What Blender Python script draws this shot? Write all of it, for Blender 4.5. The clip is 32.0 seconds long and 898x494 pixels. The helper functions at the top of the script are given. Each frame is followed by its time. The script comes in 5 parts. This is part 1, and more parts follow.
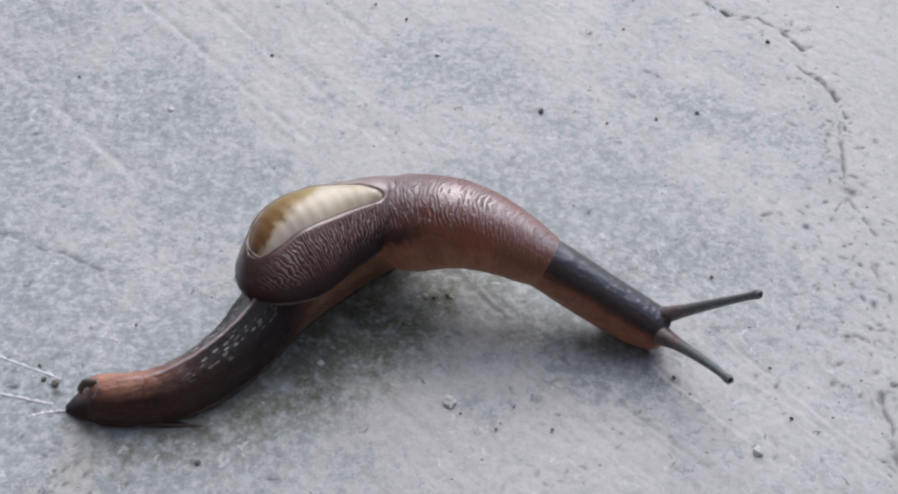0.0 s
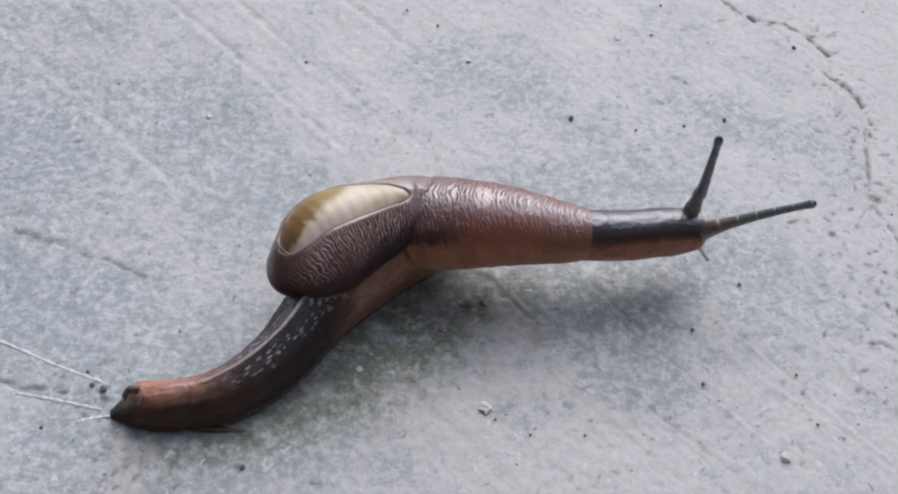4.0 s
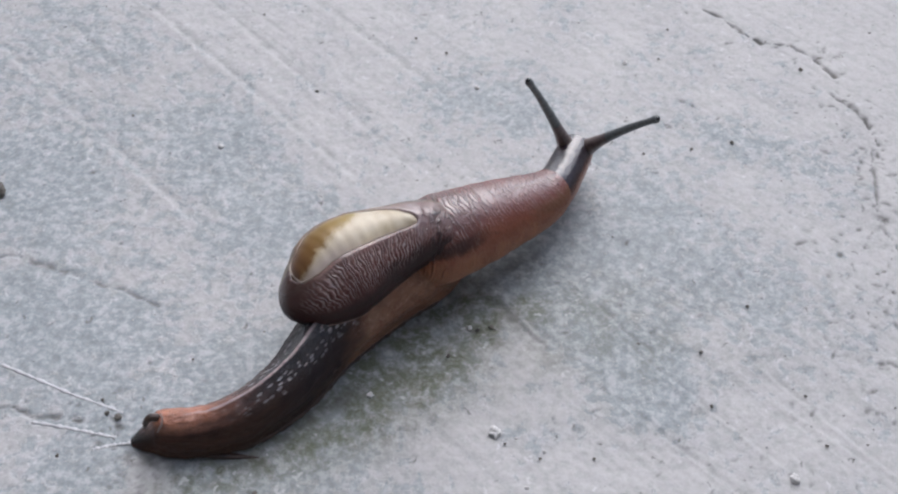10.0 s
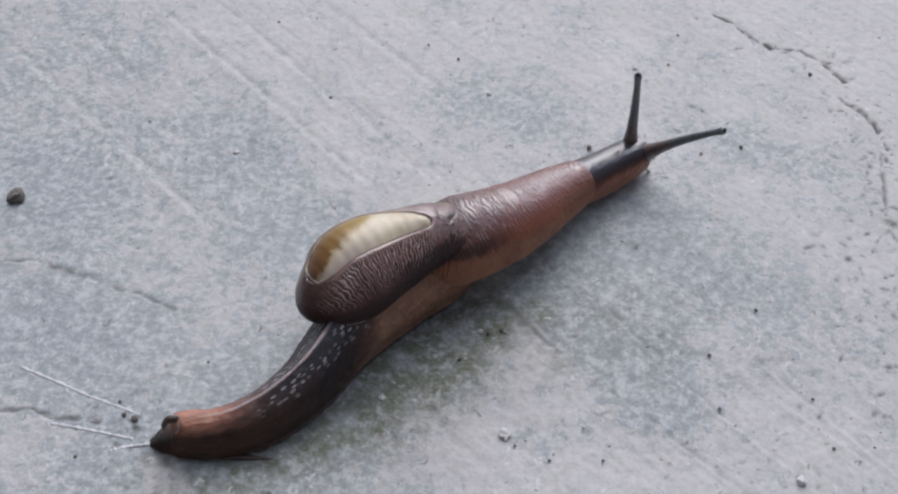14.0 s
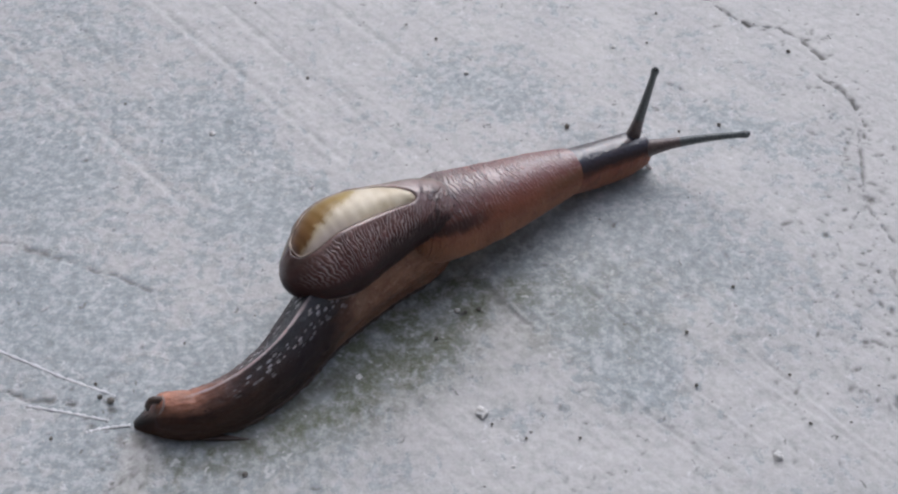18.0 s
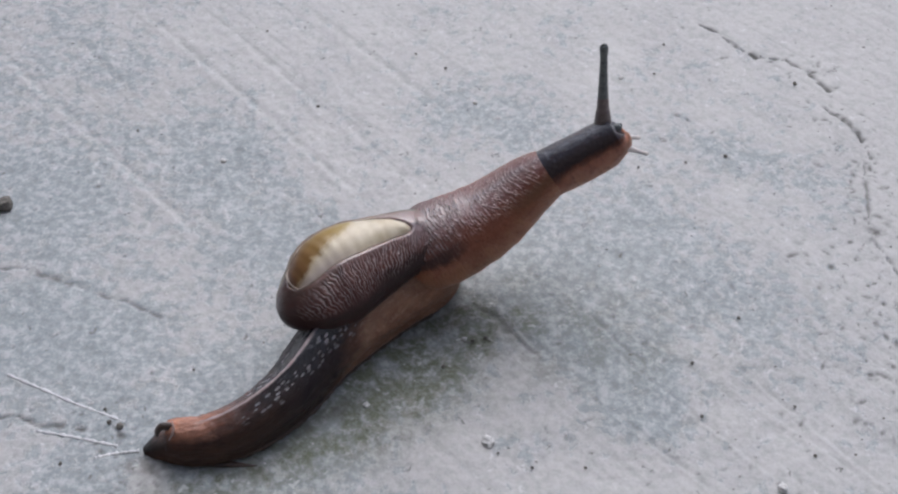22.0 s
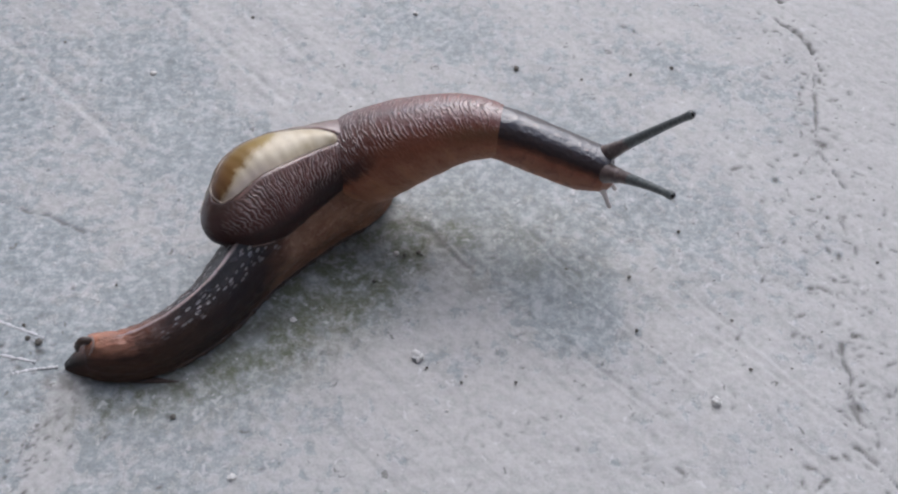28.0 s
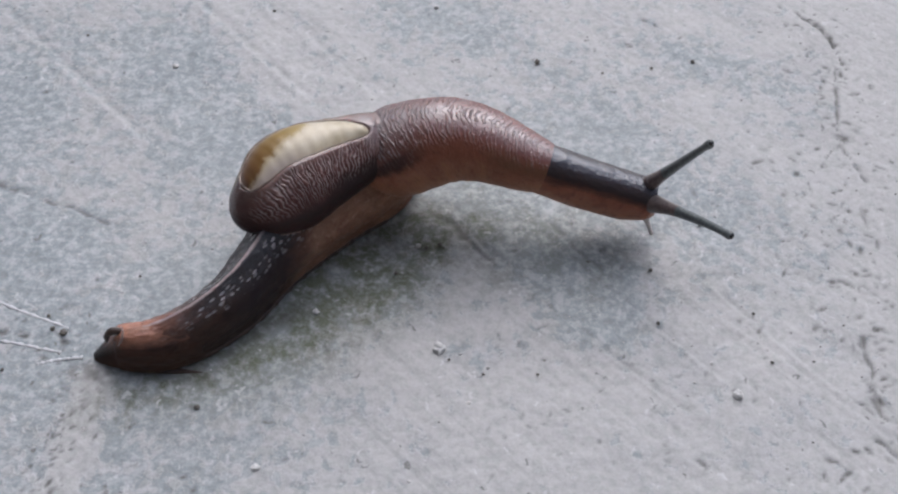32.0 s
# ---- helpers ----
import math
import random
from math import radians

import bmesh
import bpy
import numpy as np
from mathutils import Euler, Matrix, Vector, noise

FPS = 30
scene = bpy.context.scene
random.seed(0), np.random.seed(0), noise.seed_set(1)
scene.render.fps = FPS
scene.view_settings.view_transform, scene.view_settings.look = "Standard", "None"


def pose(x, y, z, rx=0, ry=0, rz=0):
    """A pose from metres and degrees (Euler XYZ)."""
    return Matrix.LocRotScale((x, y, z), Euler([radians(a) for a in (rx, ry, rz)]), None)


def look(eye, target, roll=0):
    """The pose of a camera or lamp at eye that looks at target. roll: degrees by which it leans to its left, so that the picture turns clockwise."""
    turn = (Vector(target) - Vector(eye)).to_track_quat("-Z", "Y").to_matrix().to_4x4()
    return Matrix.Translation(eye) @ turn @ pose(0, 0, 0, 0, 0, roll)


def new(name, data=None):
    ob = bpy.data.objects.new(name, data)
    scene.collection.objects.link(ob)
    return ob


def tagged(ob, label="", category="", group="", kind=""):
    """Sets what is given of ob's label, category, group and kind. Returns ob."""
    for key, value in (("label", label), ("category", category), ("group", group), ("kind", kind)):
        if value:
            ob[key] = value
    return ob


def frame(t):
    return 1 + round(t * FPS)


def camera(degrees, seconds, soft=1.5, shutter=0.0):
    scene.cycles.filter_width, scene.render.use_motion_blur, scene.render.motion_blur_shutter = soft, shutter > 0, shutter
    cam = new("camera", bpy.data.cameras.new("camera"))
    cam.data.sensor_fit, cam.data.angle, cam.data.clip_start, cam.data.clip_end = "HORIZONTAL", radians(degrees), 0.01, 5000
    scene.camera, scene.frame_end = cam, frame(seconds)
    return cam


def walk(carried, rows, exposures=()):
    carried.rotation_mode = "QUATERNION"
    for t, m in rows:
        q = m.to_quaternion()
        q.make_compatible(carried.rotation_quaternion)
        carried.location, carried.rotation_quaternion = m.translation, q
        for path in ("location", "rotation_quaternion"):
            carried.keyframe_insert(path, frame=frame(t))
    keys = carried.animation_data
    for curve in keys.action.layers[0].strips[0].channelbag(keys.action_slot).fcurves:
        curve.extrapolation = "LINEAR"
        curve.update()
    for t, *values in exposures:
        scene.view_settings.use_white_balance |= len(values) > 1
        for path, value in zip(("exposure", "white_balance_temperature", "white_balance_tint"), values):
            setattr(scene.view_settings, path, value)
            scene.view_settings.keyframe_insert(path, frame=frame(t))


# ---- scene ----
# A snail-slug on a concrete slab, seen from a hand's width. Lengths in millimetres become metres by MM.
MM = 0.001
cam = camera(42, 32.0, soft=2.2)
walk(cam, [
    (0, pose(0.00068, -0.07011, 0.07906, 40.04, -2.22, -0.90)),
    (0.5, pose(-0.00086, -0.06977, 0.08163, 39.37, -1.86, -0.76)),
    (1, pose(-0.00083, -0.07020, 0.08112, 39.69, -1.93, -0.45)),
    (1.5, pose(-0.00138, -0.07055, 0.08131, 39.70, -1.89, -0.27)),
    (2, pose(-0.00091, -0.07076, 0.08098, 39.21, -1.90, -0.30)),
    (2.5, pose(-0.00103, -0.07081, 0.08081, 38.80, -1.88, -0.20)),
    (4.5, pose(-0.00138, -0.06938, 0.08351, 39.02, -1.80, -0.49)),
    (5, pose(-0.00113, -0.06942, 0.08409, 39.63, -1.36, -0.21)),
    (5.5, pose(-0.00080, -0.06905, 0.08428, 40.12, -1.17, -0.50)),
    (6, pose(-0.00057, -0.06910, 0.08395, 39.98, -1.39, -0.74)),
    (6.5, pose(-0.00054, -0.06950, 0.08356, 40.04, -1.33, -0.60)),
    (7, pose(-0.00032, -0.06919, 0.08369, 39.62, -1.45, -0.83)),
    (7.5, pose(-0.00044, -0.06999, 0.08287, 39.43, -1.24, -0.68)),
    (8, pose(-0.00023, -0.06970, 0.08318, 39.80, -1.22, -0.78)),
    (8.5, pose(-0.00043, -0.06956, 0.08391, 40.10, -0.94, -0.46)),
    (9, pose(-0.00039, -0.06931, 0.08420, 40.35, -0.81, -0.55)),
    (9.5, pose(-0.00022, -0.06949, 0.08422, 39.98, -0.55, -0.53)),
    (10, pose(-0.00024, -0.06993, 0.08381, 39.90, -0.54, -0.31)),
    (10.5, pose(-0.00006, -0.06963, 0.08426, 40.03, -0.65, -0.37)),
    (11, pose(-0.00043, -0.06966, 0.08467, 40.20, -0.40, -0.09)),
    (11.5, pose(-0.00000, -0.07012, 0.08476, 40.83, -0.13, 0.01)),
    (12, pose(0.00002, -0.07025, 0.08434, 40.14, -0.00, -0.17)),
    (12.5, pose(0.00026, -0.07079, 0.08403, 39.76, 0.00, -0.19)),
    (13, pose(0.00000, -0.07071, 0.08426, 40.00, -0.00, 0.00)),
    (13.5, pose(0.00002, -0.07064, 0.08470, 40.06, 0.05, 0.14)),
    (14, pose(0.00026, -0.07065, 0.08509, 39.97, 0.11, 0.20)),
    (14.5, pose(0.00063, -0.07079, 0.08457, 39.57, -0.14, -0.12)),
    (16.5, pose(0.00137, -0.07076, 0.08475, 39.75, -0.09, -0.14)),
    (17, pose(0.00118, -0.07086, 0.08464, 39.51, 0.10, -0.31)),
    (17.5, pose(0.00154, -0.07090, 0.08429, 39.17, 0.13, -0.46)),
    (18, pose(0.00164, -0.07104, 0.08437, 39.35, 0.13, -0.44)),
    (18.5, pose(0.00189, -0.07071, 0.08454, 39.17, -0.27, -0.60)),
    (19, pose(0.00178, -0.07109, 0.08474, 39.52, 0.02, -0.26)),
    (19.5, pose(0.00212, -0.07069, 0.08529, 39.86, 0.07, -0.32)),
    (20, pose(0.00197, -0.07102, 0.08497, 39.83, 0.16, -0.22)),
    (20.5, pose(0.00153, -0.07120, 0.08492, 39.81, 0.36, -0.15)),
    (21, pose(0.00157, -0.07133, 0.08456, 39.63, 0.01, -0.20)),
    (21.5, pose(0.00138, -0.07112, 0.08493, 39.80, -0.03, 0.08)),
    (22, pose(0.00154, -0.07101, 0.08557, 40.35, 0.06, 0.16)),
    (22.5, pose(0.00160, -0.07111, 0.08568, 40.18, 0.08, 0.19)),
    (23, pose(0.00171, -0.07147, 0.08509, 39.92, 0.08, 0.04)),
    (23.5, pose(0.00182, -0.07180, 0.08426, 39.21, -0.08, -0.15)),
    (24, pose(0.00193, -0.07162, 0.08483, 39.73, 0.16, 0.23)),
    (24.5, pose(0.00220, -0.07094, 0.08482, 39.19, 0.05, 0.17)),
    (25, pose(0.00395, -0.06982, 0.08454, 38.70, -0.19, -0.36)),
    (25.5, pose(0.00373, -0.06997, 0.08451, 39.10, 0.07, -0.03)),
    (27.5, pose(0.00580, -0.07063, 0.08234, 37.70, -0.36, -0.17)),
    (28, pose(0.00641, -0.07102, 0.08167, 37.45, -0.37, -0.31)),
    (28.5, pose(0.00598, -0.07120, 0.08131, 36.90, -0.47, -0.46)),
    (29, pose(0.00503, -0.07124, 0.08184, 36.98, 0.08, 0.09)),
    (29.5, pose(0.00595, -0.07114, 0.08203, 37.18, -0.02, -0.05)),
    (30, pose(0.00588, -0.07085, 0.08234, 37.26, -0.06, 0.00)),
    (30.5, pose(0.00574, -0.07079, 0.08265, 37.75, -0.04, 0.10)),
    (31, pose(0.00527, -0.07126, 0.08209, 37.31, 0.05, 0.16)),
    (31.5, pose(0.00544, -0.07164, 0.08188, 37.09, 0.30, 0.28)),
    (32, pose(0.00556, -0.07144, 0.08179, 37.23, -0.01, 0.18)),
], exposures=[(0.0, -0.02, 5780, 11), (11.2, -0.02, 5780, 11), (12.0, -0.13, 5780, 11), (32.0, -0.14, 5780, 11)])

# ---- light: bright overcast day, brightest behind the animal ----
SUN_ELEVATION, SUN_AZIMUTH = 50.0, 8.0   # degrees; azimuth from +y, positive towards +x
world = bpy.data.worlds.new("overcast_sky")
scene.world = world
world.use_nodes = True
sky = world.node_tree.nodes.new("ShaderNodeTexSky")
sky.sky_type = "NISHITA"
sky.sun_disc = False
sky.sun_elevation = radians(SUN_ELEVATION)
sky.sun_rotation = radians(SUN_AZIMUTH)
sky.air_density, sky.dust_density, sky.ozone_density = 1.0, 7.0, 1.0
backlight = world.node_tree.nodes["Background"]
backlight.inputs["Strength"].default_value = 0.105
world.node_tree.links.new(sky.outputs["Color"], backlight.inputs["Color"])
sun_data = bpy.data.lights.new("sun", "SUN")
sun_data.energy, sun_data.angle, sun_data.color = 1.7, radians(68), (1.0, 0.985, 0.98)
sun = new("sun", sun_data)
az, el = radians(SUN_AZIMUTH), radians(SUN_ELEVATION)
toward = Vector((math.sin(az) * math.cos(el), math.cos(az) * math.cos(el), math.sin(el)))
sun.matrix_world = look(toward * 3, (0, 0, 0))


# ---- node helpers ----
class Shader:
    """A node material with short calls for the nodes that it is made of."""

    def __init__(self, name):
        self.mat = bpy.data.materials.new(name)
        self.mat.use_nodes = True
        self.tree = self.mat.node_tree
        self.bsdf = self.tree.nodes["Principled BSDF"]

    def node(self, kind, *links):
        made = self.tree.nodes.new(kind)
        for slot, value in links:
            self.put(made.inputs[slot], value)
        return made

    def put(self, slot, value):
        if isinstance(value, bpy.types.NodeSocket):
            self.tree.links.new(value, slot)
        elif isinstance(value, (tuple, list)) and len(value) == 3 and slot.type == "RGBA":
            slot.default_value = (*value, 1)
        else:
            slot.default_value = value

    def set(self, **slots):
        for slot, value in slots.items():
            self.put(self.bsdf.inputs[slot.replace("_", " ")], value)

    def uv(self):
        return self.node("ShaderNodeUVMap").outputs[0]

    def place(self):
        return self.node("ShaderNodeTexCoord").outputs["Object"]

    def scaled(self, vector, by):
        made = self.node("ShaderNodeMapping", (0, vector))
        made.inputs["Scale"].default_value = by
        return made.outputs[0]

    def noise(self, vector, scale, detail=4.0, rough=0.55, warp=0.0):
        return self.node("ShaderNodeTexNoise", ("Vector", vector), ("Scale", scale), ("Detail", detail), ("Roughness", rough), ("Distortion", warp)).outputs[0]

    def voronoi(self, vector, scale, feature="F1", spread=1.0):
        made = self.node("ShaderNodeTexVoronoi", ("Vector", vector), ("Scale", scale), ("Randomness", spread))
        made.feature = feature
        return made

    def wave(self, vector, scale, warp, detail=2.0, warp_scale=1.0):
        made = self.node("ShaderNodeTexWave", ("Vector", vector), ("Scale", scale), ("Distortion", warp), ("Detail", detail), ("Detail Scale", warp_scale))
        made.bands_direction = "X"
        return made.outputs["Fac"]

    def ramp(self, value, *stops):
        made = self.node("ShaderNodeValToRGB", (0, value))
        marks = made.color_ramp.elements
        while len(marks) < len(stops):
            marks.new(0.5)
        for mark, (at, colour) in zip(marks, stops):
            mark.position = at
            mark.color = (*colour, 1) if isinstance(colour, tuple) else (colour, colour, colour, 1)
        return made.outputs[0]

    def math(self, what, a, b=0.0, c=0.0):
        made = self.node("ShaderNodeMath", (0, a), (1, b), (2, c))
        made.operation = what
        return made.outputs[0]

    def mix(self, share, a, b, how="MIX"):
        made = self.tree.nodes.new("ShaderNodeMix")
        made.data_type, made.blend_type = "RGBA", how
        for slot, value in ((0, share), (6, a), (7, b)):
            self.put(made.inputs[slot], value)
        return made.outputs[2]

    def span(self, value, a, b, c=0.0, d=1.0):
        return self.node("ShaderNodeMapRange", (0, value), (1, a), (2, b), (3, c), (4, d)).outputs[0]

    def attribute(self, name):
        made = self.node("ShaderNodeAttribute")
        made.attribute_name = name
        return made.outputs["Fac"]

    def bump(self, height, strength, distance, under=None):
        made = self.node("ShaderNodeBump", ("Height", height), ("Strength", strength), ("Distance", distance))
        if under is not None:
            self.put(made.inputs["Normal"], under)
        return made.outputs[0]


def around(s):
    """The UV map's two numbers: millimetres along the body, and the turn round it from the top (0) to the sole (1)."""
    parts = s.node("ShaderNodeSeparateXYZ", (0, s.uv()))
    return parts.outputs[0], s.math("ABSOLUTE", parts.outputs[1])


def wet(s, rough=0.3, coat=0.5):
    s.set(Roughness=rough, Specular_IOR_Level=0.15, Coat_Weight=coat, Coat_Roughness=0.1, Coat_IOR=1.7, Subsurface_Weight=0.08, Subsurface_Scale=0.0008)


def concrete_material():
    s = Shader("worn_concrete")
    at = s.place()
    tone, dirt_and_shade = s.attribute("tone"), s.attribute("dirt_and_shade")
    blotch = s.noise(at, 130, 6, 0.7)
    mottle = s.noise(at, 420, 6, 0.7, 0.1)
    crust = s.math("ADD", s.math("MULTIPLY", s.noise(at, 1250, 4, 0.65, 0.2), 0.55), s.math("MULTIPLY", s.noise(at, 520, 5, 0.7, 0.2), 0.45))
    fine = s.noise(at, 2700, 3, 0.7)
    ragged = s.math("ADD", s.math("MULTIPLY_ADD", blotch, 0.8, -0.4), s.math("MULTIPLY_ADD", mottle, 1.0, -0.5))
    share = s.math("ADD", tone, ragged)
    base = s.ramp(share, (0.05, (0.464, 0.459, 0.456)), (0.4, (0.432, 0.433, 0.436)), (0.95, (0.385, 0.396, 0.406)))
    # the cement skin has come off in flakes with ragged edges
    flake = s.math("ADD", share, s.math("MULTIPLY_ADD", s.noise(at, 830, 5, 0.62, 0.35), 2.4, -1.2))
    bared = s.span(flake, 0.43, 0.5)
    base = s.mix(s.math("MULTIPLY", bared, s.span(flake, 0.43, 0.9, 0.5, 0.8)), base, (0.283, 0.323, 0.345))
    rim = s.math("MULTIPLY", s.span(flake, 0.34, 0.42), s.span(flake, 0.43, 0.46, 0.4, 0.0))
    base = s.mix(rim, base, (0.55, 0.55, 0.553))
    # a pale crust, flaking off a greener ground where the cement skin is worn
    worn = s.span(share, 0.2, 0.7, 0.42, 1.0)
    base = s.mix(s.math("MULTIPLY", worn, s.span(crust, 0.42, 0.5, 0.55, 0.0)), base, (0.205, 0.235, 0.228))
    base = s.mix(s.math("MULTIPLY", worn, s.span(crust, 0.5, 0.58, 0.0, 0.68)), base, (0.51, 0.52, 0.53))
    # olive slime marks, with the animal's soft shade painted into the same mask
    base = s.mix(s.math("MULTIPLY", s.attribute("stain_and_shade"), s.span(crust, 0.45, 0.62, 0.95, 0.3)), base, (0.098, 0.11, 0.062))
    base = s.mix(s.span(fine, 0.36, 0.5, 0.14, 0.0), base, (0.24, 0.245, 0.245))
    base = s.mix(s.span(fine, 0.5, 0.64, 0.0, 0.16), base, (0.58, 0.58, 0.585))
    turned = s.node("ShaderNodeMapping", (0, at))
    turned.inputs["Rotation"].default_value = (0, 0, radians(46))
    scratch = s.noise(s.scaled(turned.outputs[0], (16.0, 1000.0, 1.0)), 1.0, 3, 0.6)
    ruled = s.span(share, 0.2, 0.6, 1.0, 0.35)
    base = s.mix(s.math("MULTIPLY", ruled, s.span(scratch, 0.56, 0.7, 0.0, 0.3)), base, (0.25, 0.25, 0.25))
    base = s.mix(s.math("MULTIPLY", ruled, s.span(scratch, 0.3, 0.42, 0.25, 0.0)), base, (0.55, 0.55, 0.55))
    warped = s.mix(0.0025, at, s.node("ShaderNodeTexNoise", ("Vector", at), ("Scale", 900.0), ("Detail", 2.0)).outputs["Color"])
    specks = s.voronoi(warped, 520)
    few = s.node("ShaderNodeSeparateColor", (0, specks.outputs["Color"]))
    speck = s.math("MULTIPLY", s.span(specks.outputs["Distance"], 0.06, 0.15, 0.75, 0.0), s.math("GREATER_THAN", few.outputs[0], 0.6))
    base = s.mix(speck, base, (0.13, 0.13, 0.12))
    sand = s.voronoi(warped, 800)
    picked = s.node("ShaderNodeSeparateColor", (0, sand.outputs["Color"]))
    base = s.mix(s.math("MULTIPLY", s.span(sand.outputs["Distance"], 0.12, 0.26, 0.6, 0.0), s.math("GREATER_THAN", picked.outputs[0], 0.78)), base, (0.62, 0.62, 0.63))
    # dark fill of cracks and chips; along the foot, also a painted contact shadow
    base = s.mix(s.math("MULTIPLY", dirt_and_shade, s.span(mottle, 0.3, 0.55, 0.7, 1.0)), base, (0.07, 0.068, 0.062))
    height = s.math("ADD", s.math("MULTIPLY_ADD", bared, -0.22, s.math("MULTIPLY", mottle, 0.6)), s.math("ADD", s.math("MULTIPLY", crust, s.math("MULTIPLY_ADD", worn, 0.45, 0.05)), s.math("MULTIPLY", s.math("MULTIPLY", scratch, ruled), -0.2)))
    s.set(Base_Color=base, Roughness=s.span(blotch, 0.3, 0.7, 0.45, 0.68), Normal=s.bump(height, 0.42, 0.0004))
    return s.mat


def gloss(s, turn, top, low):
    """A wet film, thick on the back and thin on the flank."""
    s.set(Coat_Weight=s.span(turn, 0.14, 0.36, top, low))


def mantle_material():
    """Dark red-brown skin under a wet film, ridged across on the back; smoother, more orange and spotted on the flank."""
    s = Shader("brown_mantle_skin")
    along, turn = around(s)
    flat = s.node("ShaderNodeCombineXYZ", (0, s.math("MULTIPLY_ADD", turn, -4.0, along)), (1, s.math("MULTIPLY", turn, 7.0))).outputs[0]
    big = s.noise(flat, 0.42, 4, 0.65)
    lines = s.wave(flat, 0.75, 10.0, 4, 1.5)
    knots = s.noise(flat, 1.2, 4, 0.7, 0.6)
    grain = s.noise(flat, 2.6, 4, 0.7)
    fold = s.math("ADD", turn, s.math("MULTIPLY_ADD", knots, 0.2, -0.1))
    flank = s.ramp(turn, (0.2, (0.22, 0.064, 0.038)), (0.36, (0.28, 0.098, 0.056)), (0.52, (0.38, 0.17, 0.103)), (0.8, (0.52, 0.32, 0.22)))
    flank = s.mix(s.span(big, 0.42, 0.64, 0.0, 0.5), flank, (0.2, 0.075, 0.045))
    flank = s.mix(s.span(big, 0.3, 0.44, 0.45, 0.0), flank, (0.4, 0.19, 0.085))
    flank = s.mix(s.span(grain, 0.52, 0.68, 0.0, 0.5), flank, (0.11, 0.039, 0.026))
    flank = s.mix(s.span(grain, 0.28, 0.42, 0.35, 0.0), flank, (0.46, 0.22, 0.14))
    # olive-brown skin towards the collar
    flank = s.mix(s.math("MULTIPLY", s.span(s.math("MULTIPLY_ADD", big, 4.0, along), 14.0, 17.5), s.span(turn, 0.36, 0.5, 0.6, 0.0)), flank, (0.17, 0.09, 0.048))
    # paler towards the top: part of the sky's sheen is painted in
    back = s.ramp(turn, (0.0, (0.36, 0.27, 0.27)), (0.08, (0.3, 0.17, 0.16)), (0.18, (0.24, 0.09, 0.073)), (0.28, (0.24, 0.07, 0.043)))
    ridged = s.math("MULTIPLY", s.span(lines, 0.4, 0.85), s.math("MULTIPLY", s.span(knots, 0.44, 0.54, 0.0, 1.0), s.span(grain, 0.4, 0.55, 0.3, 1.0)))
    near = s.span(s.math("MULTIPLY_ADD", big, 5.0, along), 8.0, 15.0, 1.0, 0.5)
    back = s.mix(s.math("MULTIPLY", near, s.span(ridged, 0.0, 0.3, 0.5, 0.0)), back, (0.1, 0.032, 0.023))
    # pale ridge crests, brightened in colour for their wet glints
    back = s.mix(s.math("MULTIPLY", s.math("MULTIPLY", ridged, near), 0.42), back, (0.6, 0.47, 0.47))
    upper = s.span(fold, 0.18, 0.32, 1.0, 0.0)
    base = s.mix(upper, flank, back)
    # close to the shell lobe the mantle is maroon and ridged as the lobe is
    lobed = s.math("MULTIPLY", s.span(s.math("MULTIPLY_ADD", big, 4.0, along), 6.0, 9.0, 1.0, 0.0), s.span(fold, 0.36, 0.46, 1.0, 0.0))
    base = s.mix(s.math("MULTIPLY", lobed, 0.8), base, s.mix(s.math("MULTIPLY", ridged, 0.55), s.ramp(turn, (0.05, (0.2, 0.13, 0.125)), (0.25, (0.13, 0.055, 0.048)), (0.4, (0.06, 0.024, 0.021))), (0.46, 0.36, 0.36)))
    # the shell lobe's furrow, pigment and painted shade, runs out into the flank
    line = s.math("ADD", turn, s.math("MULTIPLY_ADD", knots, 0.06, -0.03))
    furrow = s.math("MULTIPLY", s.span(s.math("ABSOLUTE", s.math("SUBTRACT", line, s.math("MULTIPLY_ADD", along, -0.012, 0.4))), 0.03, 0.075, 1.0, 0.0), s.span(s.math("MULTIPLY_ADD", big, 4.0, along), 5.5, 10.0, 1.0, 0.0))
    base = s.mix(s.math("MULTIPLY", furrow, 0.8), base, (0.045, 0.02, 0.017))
    # the crease behind the shell lobe, its shade put into the colour
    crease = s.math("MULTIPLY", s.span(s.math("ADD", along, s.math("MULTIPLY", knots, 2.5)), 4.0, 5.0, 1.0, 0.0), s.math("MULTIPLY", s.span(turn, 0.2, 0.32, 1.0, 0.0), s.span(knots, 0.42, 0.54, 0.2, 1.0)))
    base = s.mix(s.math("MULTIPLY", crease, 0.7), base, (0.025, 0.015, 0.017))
    height = s.math("ADD", s.math("MULTIPLY", s.math("MULTIPLY", ridged, near), s.math("MULTIPLY_ADD", upper, 0.85, 0.15)), s.math("ADD", s.math("MULTIPLY", knots, 0.5), s.math("MULTIPLY", grain, 0.3)))
    relief = s.bump(height, 1.0, 0.00018)
    wet(s, 0.42, 0.75)
    s.set(Coat_IOR=1.95, Coat_Roughness=0.15)
    gloss(s, turn, 1.0, 0.05)
    s.set(Base_Color=base, Normal=relief, Coat_Normal=relief)
    return s.mat


